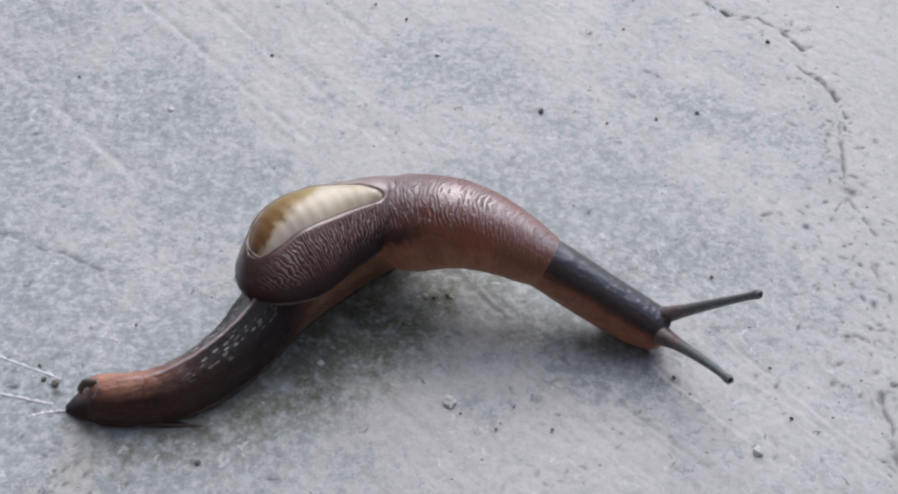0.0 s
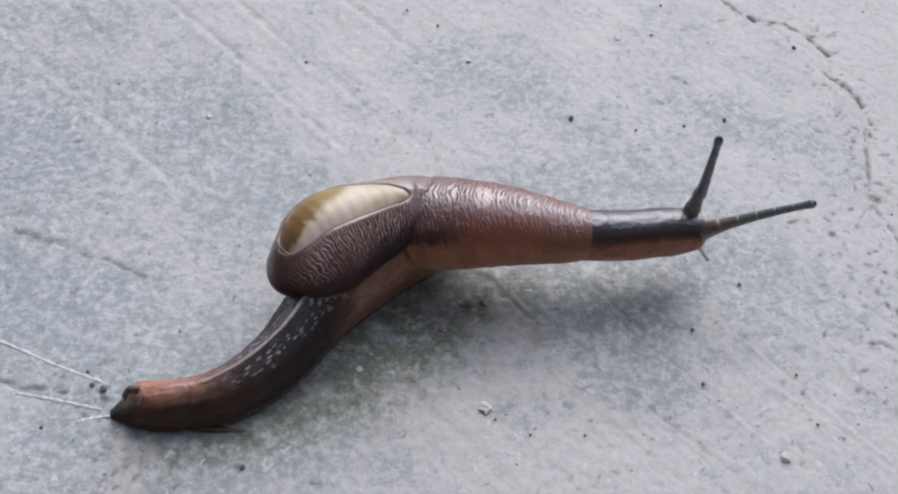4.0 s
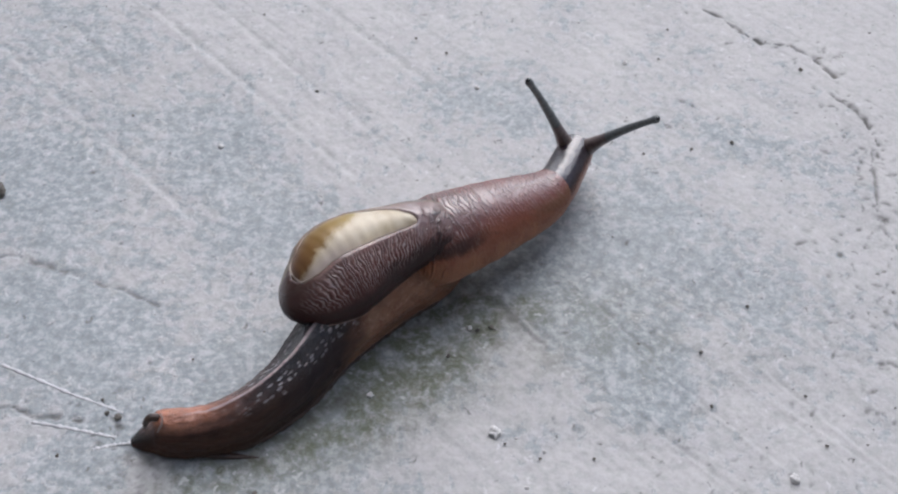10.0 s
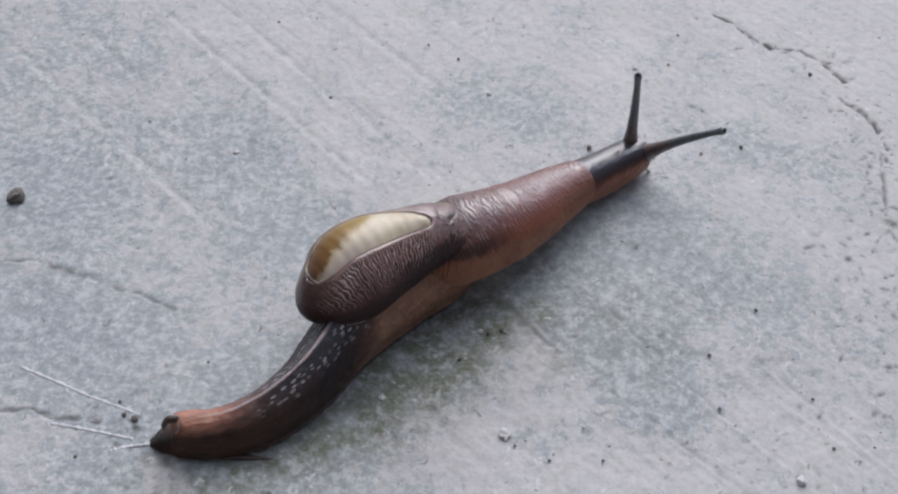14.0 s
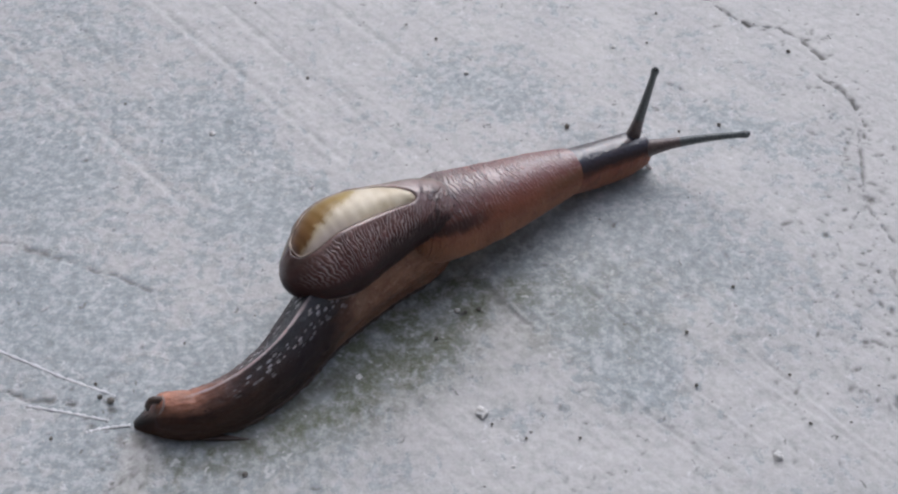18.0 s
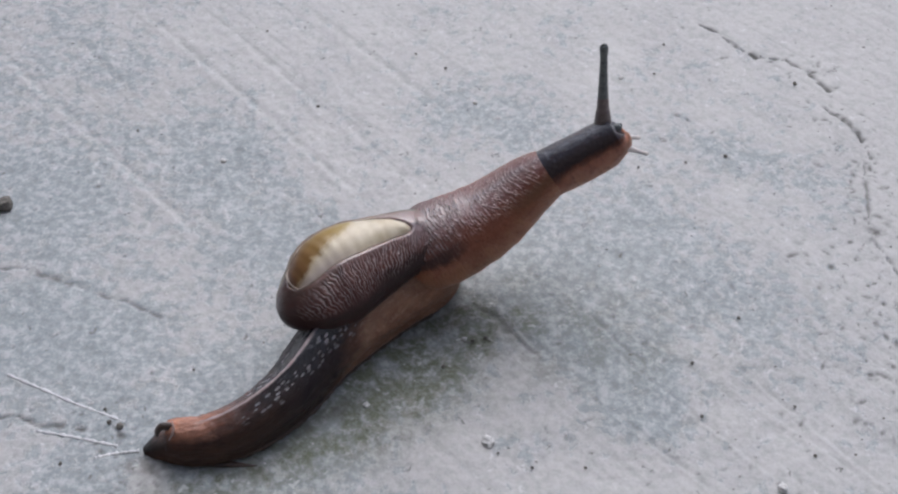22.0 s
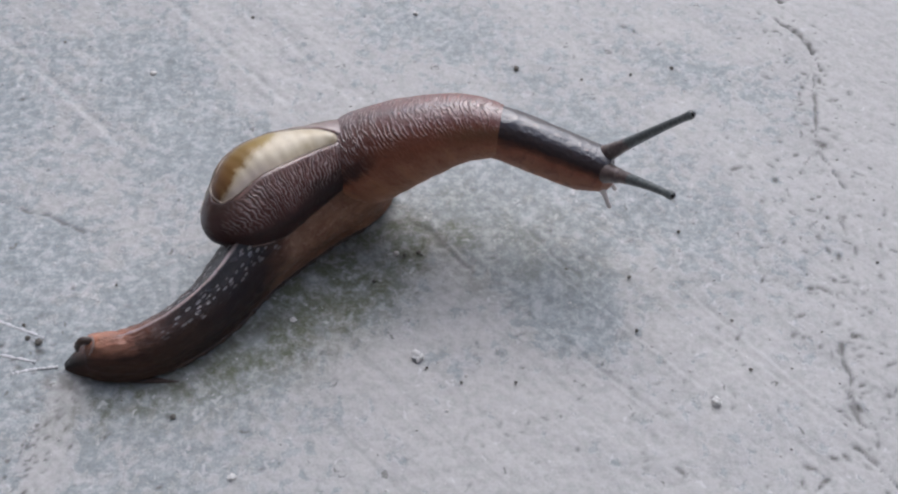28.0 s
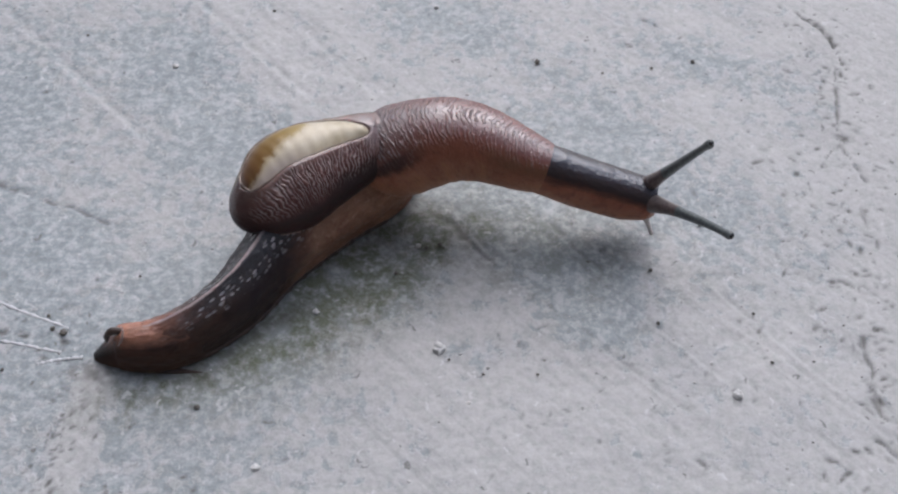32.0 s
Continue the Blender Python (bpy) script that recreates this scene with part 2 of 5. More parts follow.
def lobe_material():
    """Maroon shell lobe: a pale margin by the shell, close broken ridges running down from it, smooth and darker behind and below, rucked and creased in front."""
    s = Shader("ridged_lobe_skin")
    parts = s.node("ShaderNodeSeparateXYZ", (0, s.uv()))
    along, side = parts.outputs[0], parts.outputs[1]
    turn = s.math("ABSOLUTE", side)
    # the ridges lean back behind and forward in front
    lean = s.math("MULTIPLY", s.span(along, 2.5, 10.5, 5.0, -3.0), s.math("SUBTRACT", turn, 0.14))
    flat = s.node("ShaderNodeCombineXYZ", (0, s.math("SUBTRACT", along, lean)), (1, s.math("MULTIPLY", turn, 11.0))).outputs[0]
    big = s.noise(flat, 0.4, 4, 0.65)
    knots = s.noise(flat, 1.3, 4, 0.7, 0.6)
    grain = s.noise(flat, 2.4, 4, 0.6)
    lines = s.wave(flat, 0.88, 8.5, 4, 1.7)
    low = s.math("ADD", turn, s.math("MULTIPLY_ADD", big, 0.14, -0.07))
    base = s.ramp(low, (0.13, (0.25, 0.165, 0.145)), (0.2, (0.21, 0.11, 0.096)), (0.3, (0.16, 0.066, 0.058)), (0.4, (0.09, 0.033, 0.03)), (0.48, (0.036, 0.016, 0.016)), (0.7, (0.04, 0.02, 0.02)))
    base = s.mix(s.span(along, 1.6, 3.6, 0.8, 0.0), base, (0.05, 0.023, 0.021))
    base = s.mix(s.span(knots, 0.5, 0.66, 0.0, 0.45), base, (0.07, 0.028, 0.026))
    # a dark furrow along the lobe's lower edge in front, pigment with painted shade
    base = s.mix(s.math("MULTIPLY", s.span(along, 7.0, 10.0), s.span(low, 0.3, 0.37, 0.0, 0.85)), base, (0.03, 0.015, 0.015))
    # smooth grey-mauve skin round the shell's front and olive skin beyond it
    base = s.mix(s.math("MULTIPLY", s.span(along, 12.4, 13.2), s.span(low, 0.22, 0.34, 0.8, 0.0)), base, s.mix(s.span(along, 13.0, 14.2), (0.28, 0.215, 0.215), (0.18, 0.11, 0.105)))
    base = s.mix(s.span(side, -0.1, -0.16, 0.0, 0.75), base, (0.2, 0.15, 0.09))
    reach = s.math("MULTIPLY", s.span(low, 0.32, 0.45, 1.0, 0.0), s.math("MULTIPLY", s.span(s.math("MULTIPLY_ADD", turn, 6.0, along), 3.2, 5.0), s.span(along, 12.4, 13.4, 1.0, 0.3)))
    reach = s.math("MULTIPLY", reach, s.span(s.math("ADD", side, s.math("MULTIPLY_ADD", knots, 0.1, -0.05)), 0.15, 0.2))
    groove = s.math("MULTIPLY", s.span(lines, 0.1, 0.45, 1.0, 0.0), reach)
    crest = s.math("MULTIPLY", s.math("MULTIPLY", s.span(lines, 0.55, 0.9), s.span(knots, 0.38, 0.52, 0.15, 1.0)), reach)
    base = s.mix(s.math("MULTIPLY", groove, 0.6), base, (0.07, 0.03, 0.027))
    base = s.mix(s.math("MULTIPLY", crest, 0.62), base, (0.54, 0.44, 0.42))
    # black creases where the mantle closes on the lobe, shade put into their colour
    crease = s.math("MULTIPLY", s.math("MULTIPLY", s.span(along, 13.6, 14.2), s.math("MULTIPLY", s.span(side, -0.05, 0.05), s.span(side, 0.3, 0.42, 1.0, 0.4))), s.span(s.noise(s.scaled(flat, (1.0, 0.45, 1.0)), 0.8, 4, 0.65, 0.8), 0.49, 0.64))
    base = s.mix(s.math("MULTIPLY", crease, 0.75), base, (0.025, 0.016, 0.018))
    flap = s.math("MULTIPLY", s.span(along, 11.6, 12.6), s.math("MULTIPLY", s.span(side, -0.12, -0.2), s.span(knots, 0.4, 0.55)))
    base = s.mix(s.math("MULTIPLY", flap, 0.85), base, (0.04, 0.032, 0.03))
    height = s.math("ADD", s.math("MULTIPLY", lines, s.math("MULTIPLY_ADD", reach, 0.8, 0.02)), s.math("ADD", s.math("MULTIPLY", s.math("ADD", knots, grain), 0.35), s.math("MULTIPLY", crease, -1.0)))
    relief = s.bump(height, 0.75, 0.00016)
    wet(s, 0.42, 0.6)
    s.set(Coat_IOR=1.85, Coat_Roughness=0.16)
    gloss(s, turn, 0.9, 0.1)
    s.set(Base_Color=base, Normal=relief, Coat_Normal=relief)
    return s.mat


def neck_material():
    """Glossy black back, orange-brown flank, pale sole."""
    s = Shader("dark_neck_skin")
    along, turn = around(s)
    flat = s.node("ShaderNodeCombineXYZ", (0, along), (1, s.math("MULTIPLY", turn, 6.0))).outputs[0]
    grain = s.noise(flat, 1.6, 5, 0.65)
    knots = s.noise(s.scaled(flat, (0.6, 1.6, 1.0)), 1.5, 3, 0.6)
    edge = s.math("ADD", turn, s.math("ADD", s.math("MULTIPLY_ADD", knots, 0.12, -0.06), s.math("MULTIPLY_ADD", s.noise(flat, 0.5, 3), 0.16, -0.08)))
    # the paler blue-grey at the very top is a painted trace of sky sheen
    base = s.ramp(edge, (0.0, (0.07, 0.068, 0.088)), (0.06, (0.042, 0.04, 0.055)), (0.13, (0.03, 0.024, 0.032)), (0.33, (0.034, 0.022, 0.025)), (0.41, (0.12, 0.044, 0.028)), (0.5, (0.31, 0.118, 0.072)), (0.8, (0.44, 0.23, 0.15)), (0.95, (0.42, 0.29, 0.23)))
    base = s.mix(s.math("MULTIPLY", s.span(grain, 0.5, 0.68), 0.5), base, (0.05, 0.03, 0.032))
    relief = s.bump(s.math("ADD", grain, s.math("MULTIPLY", s.voronoi(flat, 2.2).outputs["Distance"], 0.5)), 0.8, 0.00009)
    wet(s, 0.35, 0.75)
    s.set(Coat_IOR=1.85, Coat_Roughness=0.16)
    gloss(s, turn, 1.0, 0.07)
    s.set(Base_Color=base, Normal=relief, Coat_Normal=relief)
    return s.mat


def tail_material():
    """Black flanks with white flecks towards the shell, an orange back towards the tip, a pale line along the keel, a grimy foot."""
    s = Shader("flecked_tail_skin")
    along, turn = around(s)
    flat = s.node("ShaderNodeCombineXYZ", (0, s.math("MULTIPLY", along, 0.7)), (1, s.math("MULTIPLY", turn, 9.0))).outputs[0]
    grain = s.noise(flat, 1.3, 5, 0.7)
    patch = s.noise(flat, 0.5, 4, 0.65)
    place = s.math("ADD", along, s.math("MULTIPLY_ADD", grain, 3.0, -1.5))
    back = s.ramp(s.span(place, 0.0, 24.0), (0.03, (0.03, 0.018, 0.015)), (0.08, (0.2, 0.11, 0.09)), (0.13, (0.56, 0.23, 0.13)), (0.24, (0.42, 0.17, 0.1)), (0.36, (0.17, 0.08, 0.065)), (0.46, (0.045, 0.03, 0.034)), (0.58, (0.018, 0.016, 0.024)))
    low = s.ramp(s.span(s.math("ADD", place, s.math("MULTIPLY_ADD", turn, 7.0, -3.2)), 0.0, 25.0), (0.0, (0.03, 0.018, 0.015)), (0.12, (0.085, 0.038, 0.026)), (0.4, (0.07, 0.04, 0.031)), (0.55, (0.032, 0.024, 0.028)), (0.7, (0.042, 0.028, 0.029)), (0.8, (0.13, 0.07, 0.052)), (0.87, (0.4, 0.24, 0.165)), (0.97, (0.42, 0.23, 0.15)))
    base = s.mix(s.span(s.math("ADD", turn, s.math("MULTIPLY_ADD", grain, 0.16, -0.08)), 0.12, 0.34), back, low)
    base = s.mix(s.math("MULTIPLY", s.span(patch, 0.45, 0.68, 0.0, 0.6), s.span(along, 15.0, 19.0, 1.0, 0.5)), base, (0.018, 0.012, 0.013))
    base = s.mix(s.math("MULTIPLY", s.span(turn, 0.42, 0.75), s.span(grain, 0.42, 0.6, 0.1, 0.6)), base, (0.15, 0.105, 0.08))
    ridge = s.math("MULTIPLY", s.span(s.math("ADD", turn, s.math("MULTIPLY_ADD", grain, 0.04, -0.02)), 0.008, 0.032, 1.0, 0.0), s.math("MULTIPLY", s.span(along, 4.5, 7.0), s.span(along, 16.0, 18.5, 1.0, 0.0)))
    base = s.mix(s.math("MULTIPLY", ridge, 0.85), base, (0.56, 0.44, 0.43))
    cells = s.voronoi(s.scaled(flat, (0.78, 0.95, 1.0)), 2.5, spread=0.9)
    lot = s.node("ShaderNodeSeparateColor", (0, cells.outputs["Color"]))
    fleck = s.math("MULTIPLY", s.span(cells.outputs["Distance"], 0.28, 0.42, 1.0, 0.0), s.math("GREATER_THAN", lot.outputs[0], 0.1))
    fleck = s.math("MULTIPLY", fleck, s.math("MULTIPLY", s.span(turn, 0.06, 0.1), s.span(s.math("ADD", turn, s.math("MULTIPLY_ADD", patch, 0.3, -0.15)), 0.24, 0.36, 1.0, 0.0)))
    fleck = s.math("MULTIPLY", fleck, s.math("MULTIPLY", s.span(place, 8.0, 10.0), s.span(place, 21.5, 23.0, 1.0, 0.0)))
    base = s.mix(s.math("MULTIPLY", fleck, s.span(lot.outputs[1], 0.0, 1.0, 0.25, 0.9)), base, (0.6, 0.55, 0.57))
    bare = s.math("MULTIPLY", s.span(along, 19.0, 21.5), s.span(turn, 0.2, 0.4))
    base = s.mix(s.math("MULTIPLY", bare, s.span(s.noise(flat, 0.9, 5, 0.7), 0.42, 0.6, 0.0, 0.7)), base, (0.21, 0.1, 0.068))
    base = s.mix(s.math("MULTIPLY", bare, s.span(s.noise(flat, 1.9, 4, 0.7), 0.54, 0.66, 0.0, 0.5)), base, (0.6, 0.38, 0.29))
    wet(s, 0.45, 0.35)
    s.set(Coat_Roughness=0.18)
    gloss(s, turn, 0.95, 0.06)
    height = s.math("ADD", s.math("MULTIPLY", grain, 1.2), s.math("MULTIPLY", fleck, 0.7))
    relief = s.bump(height, 0.9, 0.00025)
    s.set(Base_Color=base, Normal=relief, Coat_Normal=relief)
    return s.mat


def shell_material():
    """Cream in front and along the near edge, olive-brown behind and beyond, with a jagged border between."""
    s = Shader("horny_yellow_shell")
    parts = s.node("ShaderNodeSeparateXYZ", (0, s.uv()))
    along, turn = parts.outputs[0], parts.outputs[1]
    flat = s.node("ShaderNodeCombineXYZ", (0, along), (1, s.math("MULTIPLY", turn, 12.0))).outputs[0]
    bands = s.wave(flat, 0.3, 3.0, 2, 0.8)
    jag = s.noise(s.scaled(flat, (1.1, 0.7, 1.0)), 1.2, 5, 0.7)
    cloud = s.noise(flat, 0.5, 4, 0.6)
    border = s.ramp(s.span(along, 2.4, 9.8), (0.0, 0.5), (0.2, 0.43), (0.45, 0.4), (0.75, 0.36), (0.9, 0.25), (1.0, 0.12))
    border = s.math('MULTIPLY_ADD', border, 1.0, -0.4)
    share = s.math("ADD", s.math("SUBTRACT", turn, border), s.math("MULTIPLY_ADD", jag, 0.2, -0.1))
    brown = s.ramp(s.span(along, 1.8, 9.0), (0.0, (0.13, 0.062, 0.036)), (0.3, (0.19, 0.1, 0.032)), (0.65, (0.28, 0.18, 0.045)), (1.0, (0.38, 0.29, 0.1)))
    # along the near edge the cream also stands for a glossy highlight, painted in
    cream = s.mix(s.span(cloud, 0.4, 0.65), (0.64, 0.57, 0.44), (0.52, 0.44, 0.3))
    cream = s.mix(s.math("MULTIPLY", s.span(turn, 0.03, 0.1), s.span(along, 5.0, 8.5, 0.8, 0.0)), cream, (0.55, 0.47, 0.43))
    base = s.mix(s.span(share, -0.03, 0.02), brown, cream)
    base = s.mix(s.math("MULTIPLY", s.span(s.math("ABSOLUTE", share), 0.0, 0.05, 0.55, 0.0), s.span(jag, 0.45, 0.6)), base, (0.36, 0.24, 0.07))
    base = s.mix(s.span(bands, 0.55, 0.95, 0.0, 0.06), base, (0.4, 0.29, 0.12))
    s.set(Base_Color=base, Roughness=0.42, Specular_IOR_Level=0.3, Coat_Weight=0.35, Coat_Roughness=0.15, Normal=s.bump(s.math("ADD", bands, jag), 0.25, 0.00012))
    return s.mat


def plain_material(name, low, high, rough, scale=900.0, coat=0.0, relief=0.0002):
    s = Shader(name)
    grain = s.noise(s.place(), scale, 5, 0.65)
    s.set(Base_Color=s.mix(s.span(grain, 0.3, 0.7), low, high), Roughness=rough, Coat_Weight=coat, Normal=s.bump(grain, 0.6, relief))
    return s.mat


CONCRETE = concrete_material()
MANTLE = mantle_material()
LOBE = lobe_material()
NECK = neck_material()
TAIL = tail_material()
SHELL = shell_material()
TENTACLE = plain_material("grey_tentacle_skin", (0.055, 0.066, 0.068), (0.165, 0.185, 0.187), 0.35, 3000, 0.4, 0.00008)
STALK_BASE = plain_material("pale_stalk_base_skin", (0.075, 0.055, 0.054), (0.2, 0.155, 0.145), 0.35, 2500, 0.4, 0.00008)
FEELER = plain_material("pale_feeler_skin", (0.62, 0.57, 0.55), (0.8, 0.75, 0.73), 0.35, 3000, 0.3, 0.00005)
EYE = plain_material("black_eye", (0.008, 0.008, 0.01), (0.02, 0.02, 0.022), 0.15, 3000, 0.6, 0.00002)
HORN = plain_material("dark_tail_horn", (0.025, 0.014, 0.01), (0.07, 0.035, 0.022), 0.35, 2500, 0.3)
LIP = plain_material("pale_mantle_lip", (0.2, 0.13, 0.11), (0.36, 0.26, 0.23), 0.35, 2500, 0.3, 0.0001)
PLASTER = plain_material("wall_plaster", (0.07, 0.066, 0.06), (0.12, 0.112, 0.1), 0.85, 40, 0.0, 0.002)
LOBE_RIM = plain_material("brown_mantle_rim", (0.26, 0.2, 0.165), (0.44, 0.36, 0.3), 0.3, 2600, 0.5, 0.0001)
FRINGE = plain_material("brown_foot_fringe", (0.04, 0.025, 0.02), (0.13, 0.085, 0.065), 0.35, 2200, 0.4)
SOIL = plain_material("dark_soil", (0.08, 0.074, 0.066), (0.24, 0.225, 0.2), 0.9, 2500)
QUARTZ = plain_material("white_grain", (0.45, 0.45, 0.44), (0.75, 0.74, 0.73), 0.5, 2500)
SLIME = plain_material("dried_slime", (0.4, 0.41, 0.43), (0.68, 0.68, 0.7), 0.4, 1400, 0.4)


# ---- mesh helpers ----
def mesh_of(name, verts, faces, material, uvs=None, normals=None, smooth=True):
    data = bpy.data.meshes.new(name)
    data.from_pydata([tuple(v) for v in verts], [], faces)
    data.materials.append(material)
    if smooth:
        data.shade_smooth()
    if uvs is not None:
        layer = data.uv_layers.new(name="UVMap")
        corner = np.empty(len(data.loops), dtype=np.int32)
        data.loops.foreach_get("vertex_index", corner)
        layer.data.foreach_set("uv", np.asarray(uvs, dtype=np.float32)[corner].ravel())
    if normals is not None:
        data.normals_split_custom_set_from_vertices([tuple(n) for n in normals])
    return data


def part(name, data, parent, label=""):
    ob = new(name, data)
    ob.parent = parent
    return tagged(ob, label=label)


def spline(points, count):
    """Points evenly spaced along a smooth curve through the given ones."""
    p = np.array(points, float)
    q = np.vstack([2 * p[0] - p[1], p, 2 * p[-1] - p[-2]])
    out = []
    for i in range(1, len(q) - 2):
        for u in np.linspace(0, 1, 40, endpoint=False):
            a, b, c, d = q[i - 1], q[i], q[i + 1], q[i + 2]
            out.append(0.5 * (2 * b + (c - a) * u + (2 * a - 5 * b + 4 * c - d) * u**2 + (3 * b - a - 3 * c + d) * u**3))
    out = np.array(out + [p[-1]])
    far = np.r_[0, np.cumsum(np.linalg.norm(np.diff(out[:, :3], axis=0), axis=1))]
    return np.stack([np.interp(np.linspace(0, far[-1], count), far, out[:, k]) for k in range(out.shape[1])], 1)


def lathe(rows, turns, squash=1.0):
    """A turned solid round z from (radius, height) rows."""
    verts, faces = [], []
    for r, z in rows:
        for k in range(turns):
            a = 2 * math.pi * k / turns
            verts.append((r * math.cos(a), r * squash * math.sin(a), z))
    for i in range(len(rows) - 1):
        for k in range(turns):
            j = (k + 1) % turns
            faces.append((i * turns + k, i * turns + j, (i + 1) * turns + j, (i + 1) * turns + k))
    faces.append(tuple(range(turns))[::-1])
    faces.append(tuple((len(rows) - 1) * turns + k for k in range(turns)))
    return verts, faces


def tube(points, radii, turns=8):
    """A round cord along points, with the radius at each."""
    p = np.array(points, float)
    verts, faces = [], []
    for i in range(len(p)):
        way = Vector(p[min(i + 1, len(p) - 1)] - p[max(i - 1, 0)]).normalized()
        side = way.cross(Vector((0, 0, 1))).normalized()
        up = side.cross(way)
        for k in range(turns):
            a = 2 * math.pi * k / turns
            verts.append(Vector(p[i]) + float(radii[i]) * (math.cos(a) * side + math.sin(a) * up))
    for i in range(len(p) - 1):
        for k in range(turns):
            j = (k + 1) % turns
            faces.append((i * turns + k, i * turns + j, (i + 1) * turns + j, (i + 1) * turns + k))
    faces.append(tuple(range(turns))[::-1])
    faces.append(tuple((len(p) - 1) * turns + k for k in range(turns)))
    return verts, faces


def lattice(rng, x, y, size):
    """Smooth random relief, with bumps of about that size."""
    gx, gy = x / size, y / size
    grid = rng.normal(size=(64, 64))
    i, j = np.floor(gx).astype(int), np.floor(gy).astype(int)
    u, v = gx - i, gy - j
    u, v = u * u * (3 - 2 * u), v * v * (3 - 2 * v)
    a, b = grid[i % 64, j % 64], grid[(i + 1) % 64, j % 64]
    c, d = grid[i % 64, (j + 1) % 64], grid[(i + 1) % 64, (j + 1) % 64]
    return (a * (1 - u) + b * u) * (1 - v) + (c * (1 - u) + d * u) * v


# ---- the concrete slab ----
# Trowel marks (straight) and cracks (broken lines), in millimetres on the slab.
TROWEL = [
    ((-52, 33), (-22, 1.8), 0.65), ((-36, 39), (-6, 6.2), 0.72), ((-26, 36.5), (-11, 18.9), 0.75), ((-17, 39.5), (-0.1, 21.2), 0.6),
    ((-9.7, 18.5), (-1.7, 8.6), 0.6), ((-42.5, 33.5), (-29, 18.5), 0.45), ((-28, 40), (-12, 22), 0.35),
    ((14.1, -15.8), (24.8, -26.2), 0.6), ((12.2, -6.5), (21.4, -16.4), 0.5), ((6.4, -7.1), (10.4, -11.6), 0.5), ((15.9, 0.4), (27.4, -9.7), 0.4),
    ((25.7, -10.9), (37.9, -25.1), 0.5), ((23.3, -1.0), (27.7, -7.7), 0.4), ((19.7, -14.6), (28.5, -23.6), 0.4), ((28, -16), (41, -29), 0.35),
]
CRACKS = [
    ([(29.9, 35.3), (32.5, 32.8), (35.4, 29.6), (38.5, 28.8), (40.9, 26.9), (42.5, 24.1)], 1.5),
    ([(41.3, 21.4), (43, 19.7), (44, 16.2), (44.5, 13.7)], 1.4),
    ([(43.6, 13.1), (43.1, 9.1), (42.1, 3.9), (43, 0.3), (43.7, -1.5)], 0.8),
    ([(42.4, -4.8), (42.5, -7.1), (42.8, -9.4)], 0.7),
    ([(39.8, -18.6), (40, -21.9), (39.1, -24), (40, -26.4)], 0.8),
    ([(38.7, -28.1), (40.2, -29.6), (43, -32.6)], 1.0),
    ([(-42, -1), (-38.7, -1.2), (-35.7, -2.7), (-32.5, -4)], 0.75),
    ([(-31.2, -4), (-27.9, -5), (-25, -6.7)], 0.75),
    ([(-39, -17.6), (-33.9, -18), (-29.7, -18.7)], 0.9),
    ([(-23.2, -22), (-23.4, -22.9), (-22.7, -24.1)], 0.8),
    ([(3.5, -5.1), (6.6, -8.2), (9.3, -11.4)], 0.55),
    ([(13.3, -5.7), (16, -8.8), (18.5, -12)], 0.55),
]
# Larger chips along the broken edge and elsewhere: x, y, half-length, turn in degrees.
CHIPS = [
    (42.6, 3.9, 0.9, -30), (42.0, 2.8, 0.5, 30), (41.8, 10.4, 0.5, 80), (41.7, 9.1, 0.35, 0), (44.8, 20.0, 0.4, -20), (40.5, -12.0, 0.6, -25),
    (39.6, -13.2, 0.7, -30), (38.5, -12.9, 0.6, 0), (42.1, -13.2, 0.4, 90), (41.2, -17.9, 0.5, 0), (38.9, -19.5, 0.45, 80), (40.5, -22.6, 0.5, 20),
    (39.7, -24.7, 0.7, -50), (38.8, -25.5, 0.5, -40), (38.2, -24.9, 0.4, -20), (35.3, -30.0, 0.95, -15), (36.2, -30.8, 0.6, 30), (37.0, -29.0, 0.5, -20),
    (38.0, -29.0, 0.45, -60), (34.1, -31.2, 0.5, 60), (35.5, -31.4, 0.45, 30), (34.2, 0.9, 0.6, 0), (35.3, 0.8, 0.45, -55),
]
SMALL_CHIPS = [
    (28.9, 17.6, 0.4, 40), (25.3, 19.9, 0.5, -10), (26.4, 19.4, 0.35, -60), (24.8, -30.2, 0.6, -30), (-14.7, -25.4, 0.55, -15), (-15.0, -31.5, 0.45, 40),
    (3.3, -9.4, 0.5, 0), (11.1, -9.7, 0.4, 20), (-27.0, -18.2, 0.5, -60), (-26.3, -19.1, 0.55, -40), (36.8, -15.8, 0.5, 25), (31.8, 29.4, 0.6, 15),
]
# Smooth bluish patches of cement skin: middle, half-lengths, turn in degrees.
SKIN = [
    (-22, 13, 10, 7, -45), (-40, 8, 9, 6, -30), (24, -3, 16, 6.5, -15), (6, 19, 10, 5, -20), (-12, -12, 13, 6, 30), (18.4, -17, 8, 3, -43),
    (-36, -9, 10, 5, 0), (-14, 1, 7, 6, -40), (13, 4, 12, 8, 10), (33, 13, 9, 4, -30), (12, -8, 8, 4, -40), (17.5, -15, 4, 6, -20),
]


